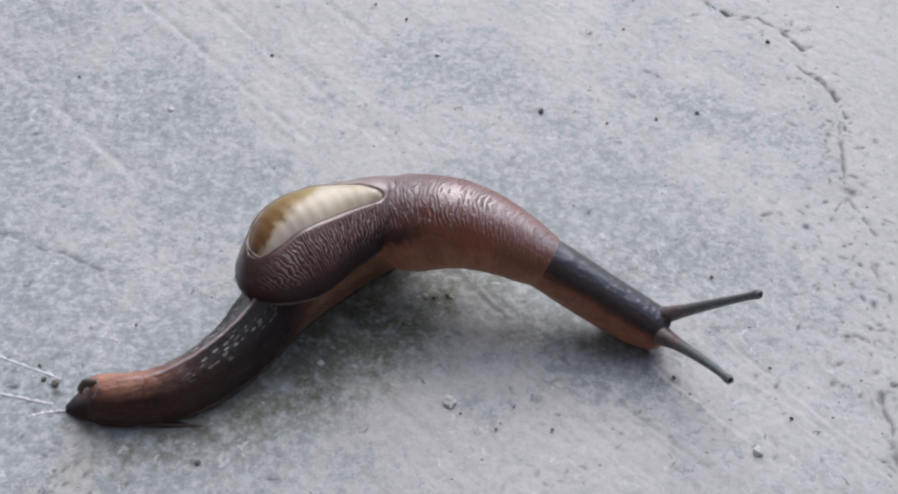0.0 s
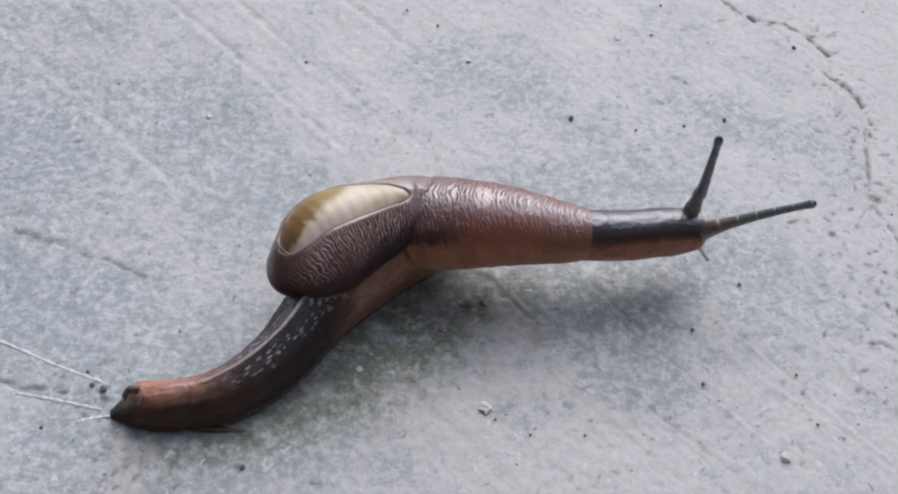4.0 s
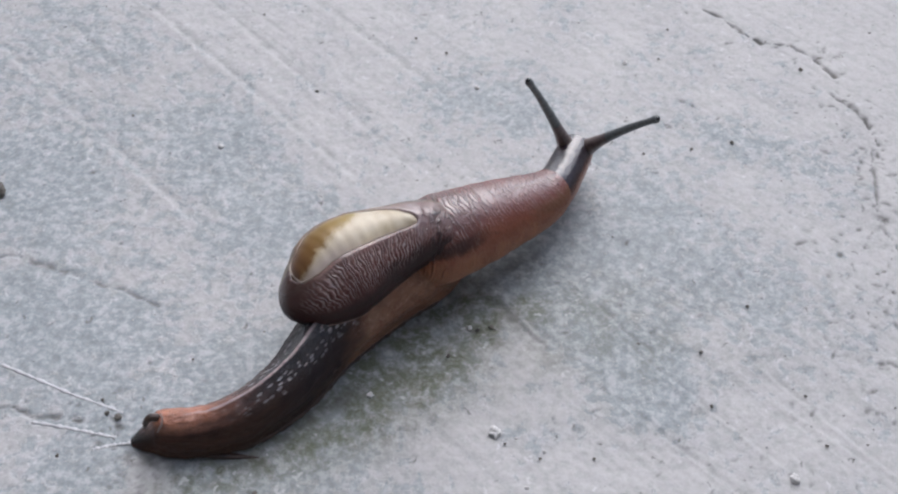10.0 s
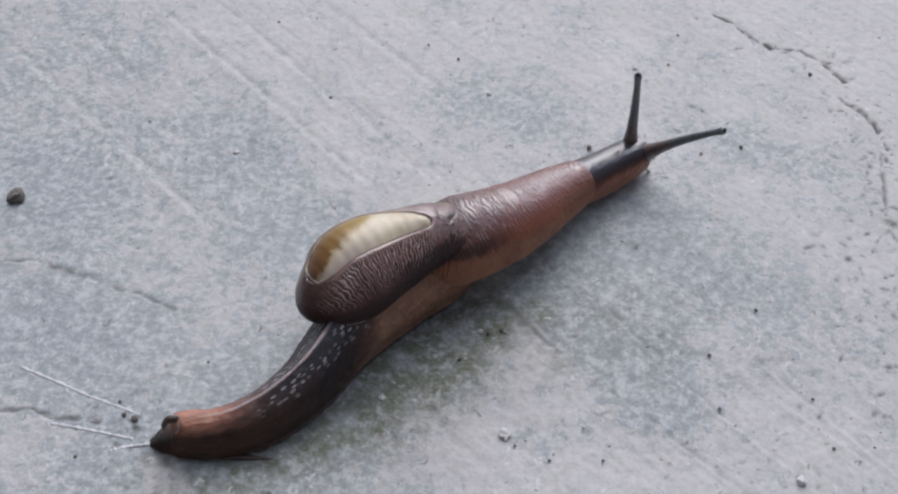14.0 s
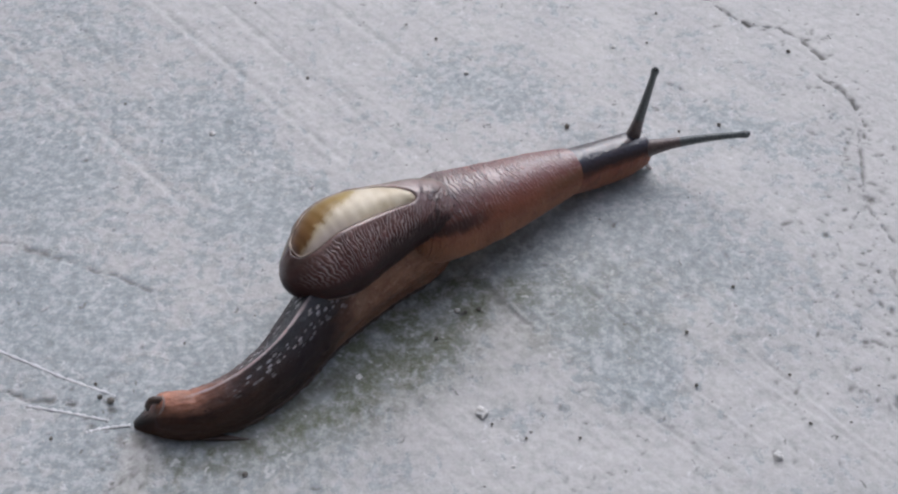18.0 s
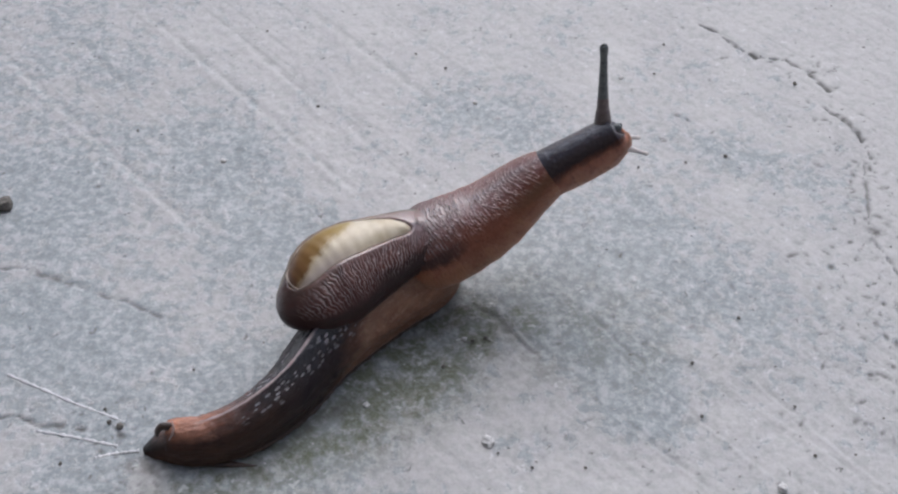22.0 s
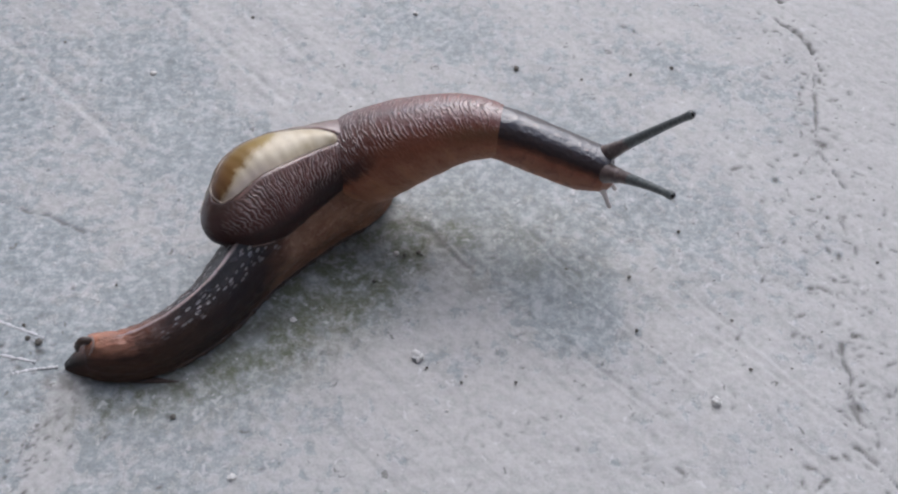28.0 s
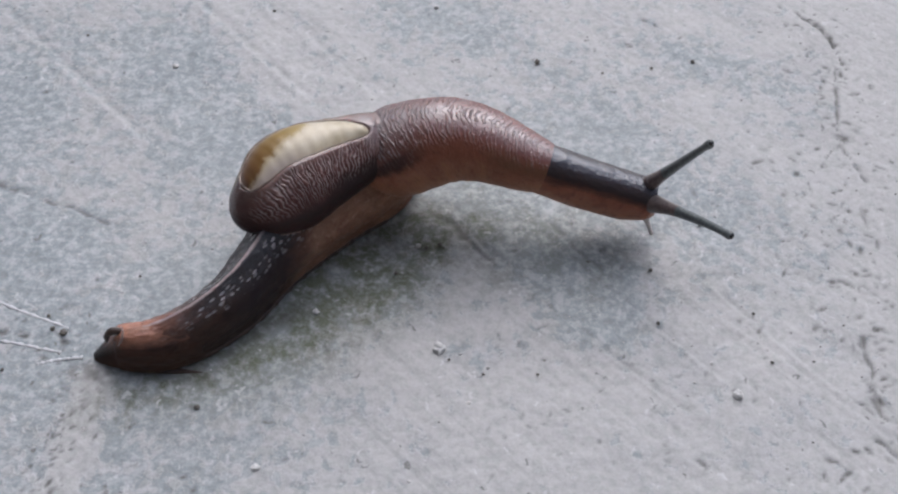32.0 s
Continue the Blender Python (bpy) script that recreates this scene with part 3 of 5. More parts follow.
def line_distance(x, y, a, b):
    d = np.subtract(b, a)
    u = np.clip(((x - a[0]) * d[0] + (y - a[1]) * d[1]) / (d @ d), 0, 1)
    side = ((x - a[0]) * d[1] - (y - a[1]) * d[0]) / np.linalg.norm(d)
    return np.hypot(x - a[0] - u * d[0], y - a[1] - u * d[1]), side, u


def build_ground():
    rng = np.random.default_rng(7)
    step = 0.18
    far = 66 * 1.32 ** np.arange(1, 23)
    xs = np.r_[-far[::-1] + 6, np.arange(-60, 66, step), far]
    ys = np.r_[-far[::-1] + 20, np.arange(-46, 52, step), far - 10]
    x, y = np.meshgrid(xs, ys)
    near = np.exp(-((np.maximum(np.abs(x) - 62, 0) / 30) ** 2) - (np.maximum(np.abs(y) - 48, 0) / 30) ** 2)
    z = 0.05 * lattice(rng, x, y, 9.0) + 0.03 * lattice(rng, x, y, 2.6) + 0.018 * lattice(rng, x, y, 0.9) + 0.012 * lattice(rng, x, y, 0.45)
    tone = 0.17 + 0.12 * lattice(rng, x, y, 7.0) + 0.08 * lattice(rng, x, y, 2.0)
    # the last patch, by the tail, also carries the foot's soft shadow
    tone += 0.42 * np.clip((-8 - x - 0.35 * y) / 30, 0, 1) + 0.22 * np.exp(-(((x + 2) / 17) ** 2) - ((y + 13) / 9) ** 2) + 0.3 * np.exp(-(((x + 12) / 13) ** 2) - ((y + 22) / 8) ** 2)
    tone -= 0.16 * np.exp(-(((x - 14) / 22) ** 2) - ((y + 27) / 9) ** 2)
    dirt_and_shade = np.zeros_like(x)
    wobble = 0.35 * lattice(rng, x, y, 3.0) + 0.12 * lattice(rng, x, y, 0.7)
    for cx, cy, a, b, turn in SKIN:
        c, s = math.cos(radians(turn)), math.sin(radians(turn))
        u, v = ((x - cx) * c + (y - cy) * s) / a, (-(x - cx) * s + (y - cy) * c) / b
        tone += 0.5 * np.exp(-((u * u + v * v) ** 1.5))
    d = np.minimum(line_distance(x + wobble, y, (-24.6, -36), (-23.9, -28))[0], line_distance(x + wobble, y, (-23.9, -28), (-23.2, -22.6))[0])
    tone -= 0.9 * np.exp(-((d / 1.3) ** 2))
    tone -= 0.55 * near / (1 + np.exp(-np.clip((x + wobble * 3 - 43 - 0.04 * y) / 1.2, -40, 40)))
    for a, b, deep in TROWEL:
        d, side, u = line_distance(x + wobble * 0.12, y + wobble * 0.12, a, b)
        fade = np.clip(np.minimum(u, 1 - u) * 8, 0, 1)
        wide = 1.9 if b[1] > 0 else 0.8
        z += fade * deep * 0.75 * (0.09 * np.exp(-(((side - 0.24 * wide) / (0.28 * wide)) ** 2)) - 0.12 * np.exp(-(((side + 0.2 * wide) / (0.22 * wide)) ** 2))) * (d < 3)
        dirt_and_shade += fade * (0.3 if wide > 1 else 0.5) * deep * np.exp(-(((side + 0.2 * wide) / (0.2 * wide)) ** 2)) * (d < 1.5) * np.clip(0.5 + 0.9 * lattice(rng, x, y, 0.9), 0, 1.3)
    for points, deep in CRACKS:
        for a, b in zip(points, points[1:]):
            d, side, u = line_distance(x + wobble * 0.7, y + wobble * 0.7, a, b)
            wide = 0.24 * (0.75 + 0.6 * lattice(rng, x, y, 1.1)).clip(0.12, 2.0)
            z -= 0.15 * deep * np.exp(-((d / wide) ** 2))
            dirt_and_shade = np.maximum(dirt_and_shade, deep * np.exp(-((d / (0.85 * wide)) ** 2)) * np.clip(1.0 + 0.6 * lattice(rng, x, y, 0.6), 0.15, 1))
    # short pits and chips along the broken edges of the cement skin
    speckle = lattice(rng, x, y, 0.3)

    def chip(cx, cy, long, wide, turn, deep):
        i0, i1 = np.searchsorted(xs, (cx - long - 1, cx + long + 1))
        j0, j1 = np.searchsorted(ys, (cy - long - 1, cy + long + 1))
        c, s = math.cos(turn), math.sin(turn)
        px, py = x[j0:j1, i0:i1] - cx + 0.5 * wobble[j0:j1, i0:i1], y[j0:j1, i0:i1] - cy + 0.5 * wobble[j0:j1, i0:i1]
        u, v = (px * c + py * s) / long, (-px * s + py * c) / wide
        mark = np.exp(-((u * u + v * v) ** 1.5)) * np.clip(0.8 + 0.5 * speckle[j0:j1, i0:i1], 0.1, 1.2)
        z[j0:j1, i0:i1] -= 0.07 * deep * mark
        dirt_and_shade[j0:j1, i0:i1] = np.maximum(dirt_and_shade[j0:j1, i0:i1], deep * mark)

    for cx, cy, long, turn in CHIPS + SMALL_CHIPS:
        chip(cx, cy, long, 0.4 * long, radians(turn), 0.85)
    for _ in range(240):
        cy = rng.uniform(-36, 30)
        chip(41.5 + 1.5 * math.sin(cy / 6) + rng.normal(0, 1.8 + 1.6 * rng.random()), cy, rng.uniform(0.14, 0.6), rng.uniform(0.11, 0.24), rng.normal(-0.5, 0.8), rng.uniform(0.3, 1.0))
    for _ in range(110):
        cy = rng.uniform(-38, -21)
        chip(-23.8 + 0.05 * cy + rng.normal(0, 1.3), cy, rng.uniform(0.12, 0.4), rng.uniform(0.1, 0.2), rng.uniform(0, 3), rng.uniform(0.3, 0.9))
    for _ in range(150):
        chip(rng.uniform(8, 44), rng.uniform(-34, 8), rng.uniform(0.14, 0.45), rng.uniform(0.11, 0.2), rng.normal(-0.4, 0.7), rng.uniform(0.25, 0.7))
    for _ in range(45):
        chip(rng.normal(-28, 5), rng.normal(-18.5, 2), rng.uniform(0.12, 0.4), rng.uniform(0.1, 0.2), rng.normal(-0.3, 0.6), rng.uniform(0.3, 0.8))
    for _ in range(260):
        chip(rng.uniform(-58, 60), rng.uniform(-44, 48), rng.uniform(0.12, 0.5), rng.uniform(0.11, 0.22), rng.uniform(0, 3), rng.uniform(0.2, 0.75))
    # slightly raised, rough skin beside the animal, with olive slime staining and painted shade
    z *= near
    z -= 0.02
    u, v = (x + 3) * 0.75 + (y + 12) * 0.66, -(x + 3) * 0.66 + (y + 12) * 0.75
    stain_and_shade = 1.25 * np.exp(-((u / 12.0) ** 2) - ((v + 1.4) / 4.4) ** 2) * np.clip(0.85 + 0.4 * lattice(rng, x, y, 1.2), 0, 1.2)
    stain_and_shade = np.clip(stain_and_shade + 0.4 * np.exp(-(((x - 9) / 15) ** 2) - ((y + 9) / 7.5) ** 2) * np.clip(0.7 + 0.5 * lattice(rng, x, y, 1.6), 0, 1.3), 0, 1)
    u, v = (x + 15.5) * 0.93 + (y + 22.6) * 0.36, -(x + 15.5) * 0.36 + (y + 22.6) * 0.93
    stain_and_shade = np.clip(stain_and_shade + 0.9 * np.exp(-((u / 9.0) ** 2) - (v / 2.2) ** 2) * np.clip(0.75 + 0.5 * lattice(rng, x, y, 0.8), 0, 1.3), 0, 1)
    # dark grime along the foot, with the tail's contact shadow painted into it
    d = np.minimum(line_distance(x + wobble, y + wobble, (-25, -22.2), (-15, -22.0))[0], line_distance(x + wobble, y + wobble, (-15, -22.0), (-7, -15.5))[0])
    dirt_and_shade = np.maximum(dirt_and_shade, 0.7 * np.exp(-((d / 1.1) ** 2)) * np.clip(0.7 + 0.4 * lattice(rng, x, y, 0.6), 0.1, 1.2))
    tone, dirt_and_shade = np.clip(tone, 0, 1), np.clip(dirt_and_shade, 0, 1)
    nx, ny = len(xs), len(ys)
    data = bpy.data.meshes.new("ground")
    verts = np.stack([x, y, z], -1).reshape(-1, 3) * MM
    i, j = np.meshgrid(np.arange(nx - 1), np.arange(ny - 1))
    a = (j * nx + i).ravel()
    quads = np.stack([a, a + 1, a + nx + 1, a + nx], 1)
    data.vertices.add(len(verts))
    data.vertices.foreach_set("co", verts.ravel())
    data.loops.add(quads.size)
    data.loops.foreach_set("vertex_index", quads.ravel().astype(np.int32))
    data.polygons.add(len(quads))
    data.polygons.foreach_set("loop_start", (np.arange(len(quads)) * 4).astype(np.int32))
    data.update(calc_edges=True)
    data.validate()
    data.shade_smooth()
    for name, values in (("tone", tone), ("dirt_and_shade", dirt_and_shade), ("stain_and_shade", stain_and_shade)):
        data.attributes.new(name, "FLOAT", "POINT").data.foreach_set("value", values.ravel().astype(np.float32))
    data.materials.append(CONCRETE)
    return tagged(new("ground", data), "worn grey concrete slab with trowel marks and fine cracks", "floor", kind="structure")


ground = build_ground()


def build_shade_wall(name, size, place, turn):
    """An added plain plastered wall, out of view, that blocks light from one side."""
    bm = bmesh.new()
    bmesh.ops.create_cube(bm, size=1)
    for v in bm.verts:
        v.co = Vector((v.co.x * size[0], v.co.y * size[1], (v.co.z + 0.5) * size[2]))
    bmesh.ops.bevel(bm, geom=bm.edges[:], offset=0.01, segments=2, affect="EDGES")
    data = bpy.data.meshes.new(name)
    bm.to_mesh(data)
    bm.free()
    data.materials.append(PLASTER)
    ob = new(name, data)
    ob.matrix_basis = pose(*place, 0, 0, turn)
    return tagged(ob, "unseen plain dark grey plastered wall, added to shade the slab", "wall", kind="structure")


build_shade_wall("shade_wall_south", (7.0, 0.2, 2.9), (-0.4, -1.0, -0.01), 0)
build_shade_wall("shade_wall_west", (0.2, 2.6, 2.9), (-1.5, 0.4, -0.01), 0)


# ---- the animal: rear body, which stays on the slab ----
slug = tagged(new("slug"), "brown semi-slug with a yellow shell, creeping on concrete", "slug")

# Stations from the tail's tip forwards: x, y on the slab, height, half-width of foot, half-width of body, keel (1 sharp, 0 round)
REAR = [
    (-24.9, -20.7, 0.5, 0.35, 0.3, 0.5), (-24.0, -20.6, 1.6, 0.9, 0.85, 0.4), (-22.9, -20.45, 2.8, 1.4, 1.35, 0.3), (-22.2, -20.4, 3.8, 1.65, 1.6, 0.25),
    (-19.6, -20.3, 4.2, 1.95, 1.9, 0.35), (-16.2, -19.0, 4.9, 2.2, 2.3, 0.8), (-12.7, -15.9, 6.0, 2.4, 2.75, 1.0), (-9.4, -11.1, 7.0, 2.6, 3.2, 0.7),
    (-4.7, -6.1, 7.4, 2.9, 3.55, 0.2), (-1.2, -3.7, 6.2, 2.7, 3.0, 0.0), (0.7, -2.2, 4.0, 2.0, 2.2, 0.0), (1.7, -1.4, 2.0, 1.0, 1.3, 0.0),
]


def build_rear():
    rows = spline(REAR, 130)
    half = 26
    verts, uvs, faces = [], [], []
    along = np.r_[0, np.cumsum(np.linalg.norm(np.diff(rows[:, :2], axis=0), axis=1))]
    count = 2 * half - 1
    for i, (x, y, h, wf, wb, keel) in enumerate(rows):
        a, b = rows[max(i - 1, 0), :2], rows[min(i + 1, len(rows) - 1), :2]
        way = (b - a) / np.linalg.norm(b - a)
        side = np.array([way[1], -way[0]])
        sharp, blunt = [(0, 1), (0.2, 0.91), (0.62, 0.7), (0.95, 0.4)], [(0, 1), (0.5, 0.93), (0.88, 0.68), (1.0, 0.42)]
        outline = [(wb * (keel * p[0] + (1 - keel) * q[0]), h * (keel * p[1] + (1 - keel) * q[1])) for p, q in zip(sharp, blunt)]
        outline += [(0.25 * wb + 0.75 * wf, 0.17 * h), (1.04 * wf, 0.03 * h), (0.8 * wf, 0.0)]
        prof = spline([(*o, 0) for o in outline], half)
        turn = np.linspace(0, 0.92, half)
        for k in range(half):
            lean = 0.3 * keel * wb * (prof[k, 1] / h) ** 2
            verts.append((*(np.array([x, y]) + side * (prof[k, 0] + lean)), prof[k, 1]))
            uvs.append((along[i], turn[k]))
        for k in range(half - 1, 0, -1):
            lean = 0.3 * keel * wb * (prof[k, 1] / h) ** 2
            verts.append((*(np.array([x, y]) - side * ((1 - 0.22 * keel) * prof[k, 0] - lean)), prof[k, 1]))
            uvs.append((along[i], -turn[k]))
    verts, uvs = np.array(verts), np.array(uvs)
    for i, (v, (far, turn)) in enumerate(zip(verts, uvs)):
        if v[2] > 0.4:
            bump = 0.11 * noise.noise(Vector(v) * 1.9) + 0.07 * noise.noise(Vector(v) * 4.3)
            middle = np.array([*rows[i // count, :2], 0.45 * rows[i // count, 2]])
            verts[i] = v + bump * min(1.0, far / 6) * (v - middle) / np.linalg.norm(v - middle)

    def piece(first, last, swell):
        """The stretch of the body from one station to another, swollen at each by the given factor."""
        faces = []
        n = last - first
        for i in range(n - 1):
            for k in range(count):
                j = (k + 1) % count
                faces.append((i * count + k, (i + 1) * count + k, (i + 1) * count + j, i * count + j))
        faces.append(tuple(range(count)))
        faces.append(tuple((n - 1) * count + k for k in range(count))[::-1])
        here = verts[first * count:last * count].copy()
        for i in range(n):
            block = here[i * count:(i + 1) * count]
            middle = np.array([rows[first + i, 0], rows[first + i, 1], 0.0])
            here[i * count:(i + 1) * count] = middle + (block - middle) * swell(i / (n - 1))
        return mesh_of("tail", here * MM, faces, TAIL, uvs[first * count:last * count])

    start, stop = int(np.searchsorted(along, 5.6)), int(np.searchsorted(along, 8.6))
    part("tail", piece(start, len(rows), lambda q: 0.93 + 0.07 * min(1.0, q * 12)), slug, "dark keeled tail with white flecks")
    tail_end = part("tail_end", piece(0, stop, lambda q: 1.0 - 0.17 * max(0.0, (q - 0.55) / 0.45) ** 1.5), slug, "orange-backed tail end with a dark tip")
    # the foot's thin edge, on both sides
    for sign in (1, -1):
        edge = []
        for i in range(start + 4, 116, 4):
            way = (rows[min(i + 1, 129), :2] - rows[i - 1, :2])
            way = way / np.linalg.norm(way)
            edge.append((rows[i, 0] + sign * way[1] * rows[i, 3] * 1.0, rows[i, 1] - sign * way[0] * rows[i, 3] * 1.0, 0.12))
        edge = spline(edge, 70)
        radii = 0.26 * (1 + 0.35 * np.sin(np.arange(70) * 1.9) * np.sin(np.arange(70) * 0.61)) * np.clip(np.minimum(np.arange(70), 69 - np.arange(70)) / 6, 0.25, 1)
        verts, faces = tube(edge, radii, 8)
        part("foot_fringe", mesh_of("foot_fringe", np.array([tuple(v) for v in verts]) * MM, faces, FRINGE), slug)
    # a dark flap of the foot's edge, spread on the slab
    verts, faces = tube(spline([(-21.5, -21.4, 0.1), (-18.5, -21.85, 0.1), (-16.0, -22.05, 0.06), (-14.6, -22.15, 0.03)], 30), np.interp(np.arange(30), [0, 8, 20, 29], [0.2, 0.45, 0.3, 0.05]), 10)
    part("foot_flap", mesh_of("foot_flap", np.array([tuple(v) for v in verts]) * (MM, MM, 0.4 * MM), faces, HORN), slug, "dark flap of the foot's edge")
    # the horn over the tail's gland
    verts, faces = tube(spline([(-22.0, -20.6, 3.5), (-22.6, -20.75, 3.9), (-23.1, -20.9, 3.4), (-23.25, -21.0, 2.7)], 14), np.interp(np.arange(14), [0, 5, 10, 13], [0.36, 0.32, 0.24, 0.1]), 10)
    part("tail_horn", mesh_of("tail_horn", np.array([tuple(v) for v in verts]) * MM, faces, HORN), tail_end, "dark hooked horn over the tail gland")
    verts, faces = tube(spline([(-22.1, -21.7, 3.2), (-21.75, -21.4, 3.75), (-21.7, -20.9, 4.05), (-21.9, -20.4, 4.15)], 16), 0.11 * np.sin(np.linspace(0.3, 2.9, 16)), 8)
    part("gland_rim", mesh_of("gland_rim", np.array([tuple(v) for v in verts]) * MM, faces, LIP), tail_end, "pale thin rim behind the tail gland")
    return tail_end


tail_end = build_rear()

# The hump that bears the shell, from its rear forwards: x, y, z, radius
HUMP = [
    (-13.15, -10.75, 6.95, 0.25), (-12.95, -10.72, 6.98, 1.1), (-12.3, -10.5, 7.0, 2.05), (-10.61, -9.62, 7.2, 3.58), (-8.71, -8.14, 7.4, 4.29), (-6.85, -6.9, 7.6, 4.14),
    (-4.88, -5.85, 7.75, 3.65), (-2.92, -4.81, 7.85, 3.17), (-1.07, -4.1, 7.85, 2.82), (0.74, -3.64, 7.6, 2.3), (1.9, -3.3, 7.3, 0.9),
]
HUMP_LENGTH = 16.2
HUMP_ROWS = spline(HUMP, 260)
HUMP_FAR = 0.47 + np.r_[0, np.cumsum(np.linalg.norm(np.diff(HUMP_ROWS[:, :3], axis=0), axis=1))]


def hump_surface(u, turn, proud=0.0):
    """A point of the hump and its normal. u: from the rear (0) to the front (1); turn: round it from the top, in half turns, positive on the animal's right."""
    i = float(np.interp(u * HUMP_LENGTH, HUMP_FAR, np.arange(260)))
    x, y, z, r = (float(np.interp(i, np.arange(260), HUMP_ROWS[:, k])) for k in range(4))
    a, b = HUMP_ROWS[int(max(i - 9, 0)), :2], HUMP_ROWS[int(min(i + 9, 259)), :2]
    way = (b - a) / np.linalg.norm(b - a)
    side = Vector((way[1], -way[0], 0))
    out = math.sin(turn * math.pi) * side + math.cos(turn * math.pi) * Vector((0, 0, 1))
    r *= 1 - 0.1 * math.sin(min(turn, 0.0) * math.pi) ** 2         # flatter on the animal's left
    return Vector((x, y, z)) + float(r + proud) * out, out, r


SHELL_AT = [0.112, 0.118, 0.135, 0.16, 0.2, 0.3, 0.5, 0.667, 0.742, 0.783, 0.81, 0.822, 0.828]
SHELL_MIDDLE = [0.0, -0.01, -0.02, -0.02, -0.02, -0.05, -0.046, 0.0, 0.041, 0.07, 0.083, 0.09, 0.092]
SHELL_HALF = [0.0, 0.06, 0.12, 0.146, 0.152, 0.172, 0.184, 0.134, 0.1, 0.07, 0.05, 0.028, 0.0]


def shell_middle(u):
    """The shell's middle line, in half turns from the top."""
    return float(np.interp(u, SHELL_AT, SHELL_MIDDLE))


def shell_half(u):
    """The shell's half-width, in half turns."""
    return float(np.interp(u, SHELL_AT, SHELL_HALF))


def build_hump():
    nu, nt = 150, 130
    verts, uvs, faces = [], [], []
    us = np.r_[np.linspace(0, 0.1, 14, endpoint=False), np.linspace(0.1, 1.075, nu - 14)]
    turns = np.linspace(-1, 1, nt, endpoint=False)
    for u in us:
        for t in turns:
            p, n, r = hump_surface(u, t)
            edge = (abs(t - shell_middle(u)) - shell_half(u)) * math.pi * r
            ends = max(SHELL_AT[0] - u, u - SHELL_AT[-1]) * HUMP_LENGTH
            edge = max(edge, ends) if ends > -0.6 else edge
            lift = 0.07 * math.exp(-(((edge - 0.35) / 0.35) ** 2)) - 0.38 / (1 + math.exp(max(-50, min(50, edge / 0.06))))
            ruck = 0.07 * noise.noise(Vector((u * 34, t * 9, 3))) * max(0.0, min(1.0, (u - 0.8) / 0.07)) + 0.05 * noise.noise(Vector((u * 16, t * 8, 7)))
            verts.append((p + n * (lift + ruck)) * MM)
            uvs.append((HUMP_LENGTH * u, t))
    for i in range(nu - 1):
        for k in range(nt):
            j = (k + 1) % nt
            faces.append((i * nt + k, (i + 1) * nt + k, (i + 1) * nt + j, i * nt + j))
    faces.append(tuple(range(nt)))
    faces.append(tuple((nu - 1) * nt + k for k in range(nt))[::-1])
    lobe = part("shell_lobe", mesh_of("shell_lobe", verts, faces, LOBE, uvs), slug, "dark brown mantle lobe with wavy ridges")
    # the shell's bare plate, a little below the lobe's rim
    nr, na = 70, 25
    verts, uvs, faces = [], [], []
    for q in np.linspace(0, 1, nr):
        u = SHELL_AT[0] - 0.004 + (SHELL_AT[-1] - SHELL_AT[0] + 0.008) * (0.5 - 0.5 * math.cos(q * math.pi))
        for v in np.linspace(-1.06, 1.06, na):
            t = shell_middle(u) + v * (shell_half(u) + 0.004)
            end = min(1.0, 6 * min(u - SHELL_AT[0] + 0.004, SHELL_AT[-1] - u + 0.004) / 0.2)
            p, n, r = hump_surface(u, t, -0.12 + 0.3 * (1 - v * v) * end - 0.08 * (1 - end))
            verts.append(p * MM)
            uvs.append((HUMP_LENGTH * u, t))
    for i in range(nr - 1):
        for k in range(na - 1):
            faces.append((i * na + k, (i + 1) * na + k, (i + 1) * na + k + 1, i * na + k + 1))
    part("shell", mesh_of("shell", verts, faces, SHELL, uvs), lobe, "glossy yellow-brown horny shell plate")
    # the lobe's thin rim round the shell, thickest behind
    rim, thick = [], []
    marks = np.r_[np.linspace(SHELL_AT[-1], SHELL_AT[0], 60), np.linspace(SHELL_AT[0], SHELL_AT[-1], 60)[1:]]
    for n, u in enumerate(marks):
        p, out, r = hump_surface(u, shell_middle(u) + (1 if n < 60 else -1) * shell_half(u), -0.03)
        rim.append(tuple(p))
        thick.append(float(np.interp(u, [0.11, 0.17, 0.26, 0.8], [0.11, 0.09, 0.03, 0.03])))
    rim_points = spline([(*p, w) for p, w in zip(rim[::3], thick[::3])], 180)
    verts, faces = tube(rim_points[:, :3], rim_points[:, 3], 8)
    part("shell_rim", mesh_of("shell_rim", np.array([tuple(v) for v in verts]) * MM, faces, LOBE_RIM), lobe, "pale brown mantle rim round the shell")
    # the lobe's pale hem, hanging over the tail
    hem = [tuple(hump_surface(u, 0.64 + 0.03 * math.sin(u * 25), 0.02)[0]) for u in np.linspace(0.12, 0.36, 10)]
    hem_points = spline(hem, 50)
    verts, faces = tube(hem_points, 0.07 * np.clip(np.minimum(np.arange(50), 49 - np.arange(50)) / 10, 0.2, 1), 8)
    part("lobe_hem", mesh_of("lobe_hem", np.array([tuple(v) for v in verts]) * MM, faces, LIP), lobe, "pale hem of the mantle lobe")
    return lobe


shell_lobe = build_hump()

# ---- the animal: front body in rigid rings that slide along a bending line ----
MANTLE_RINGS, NECK_RINGS = 52, 28
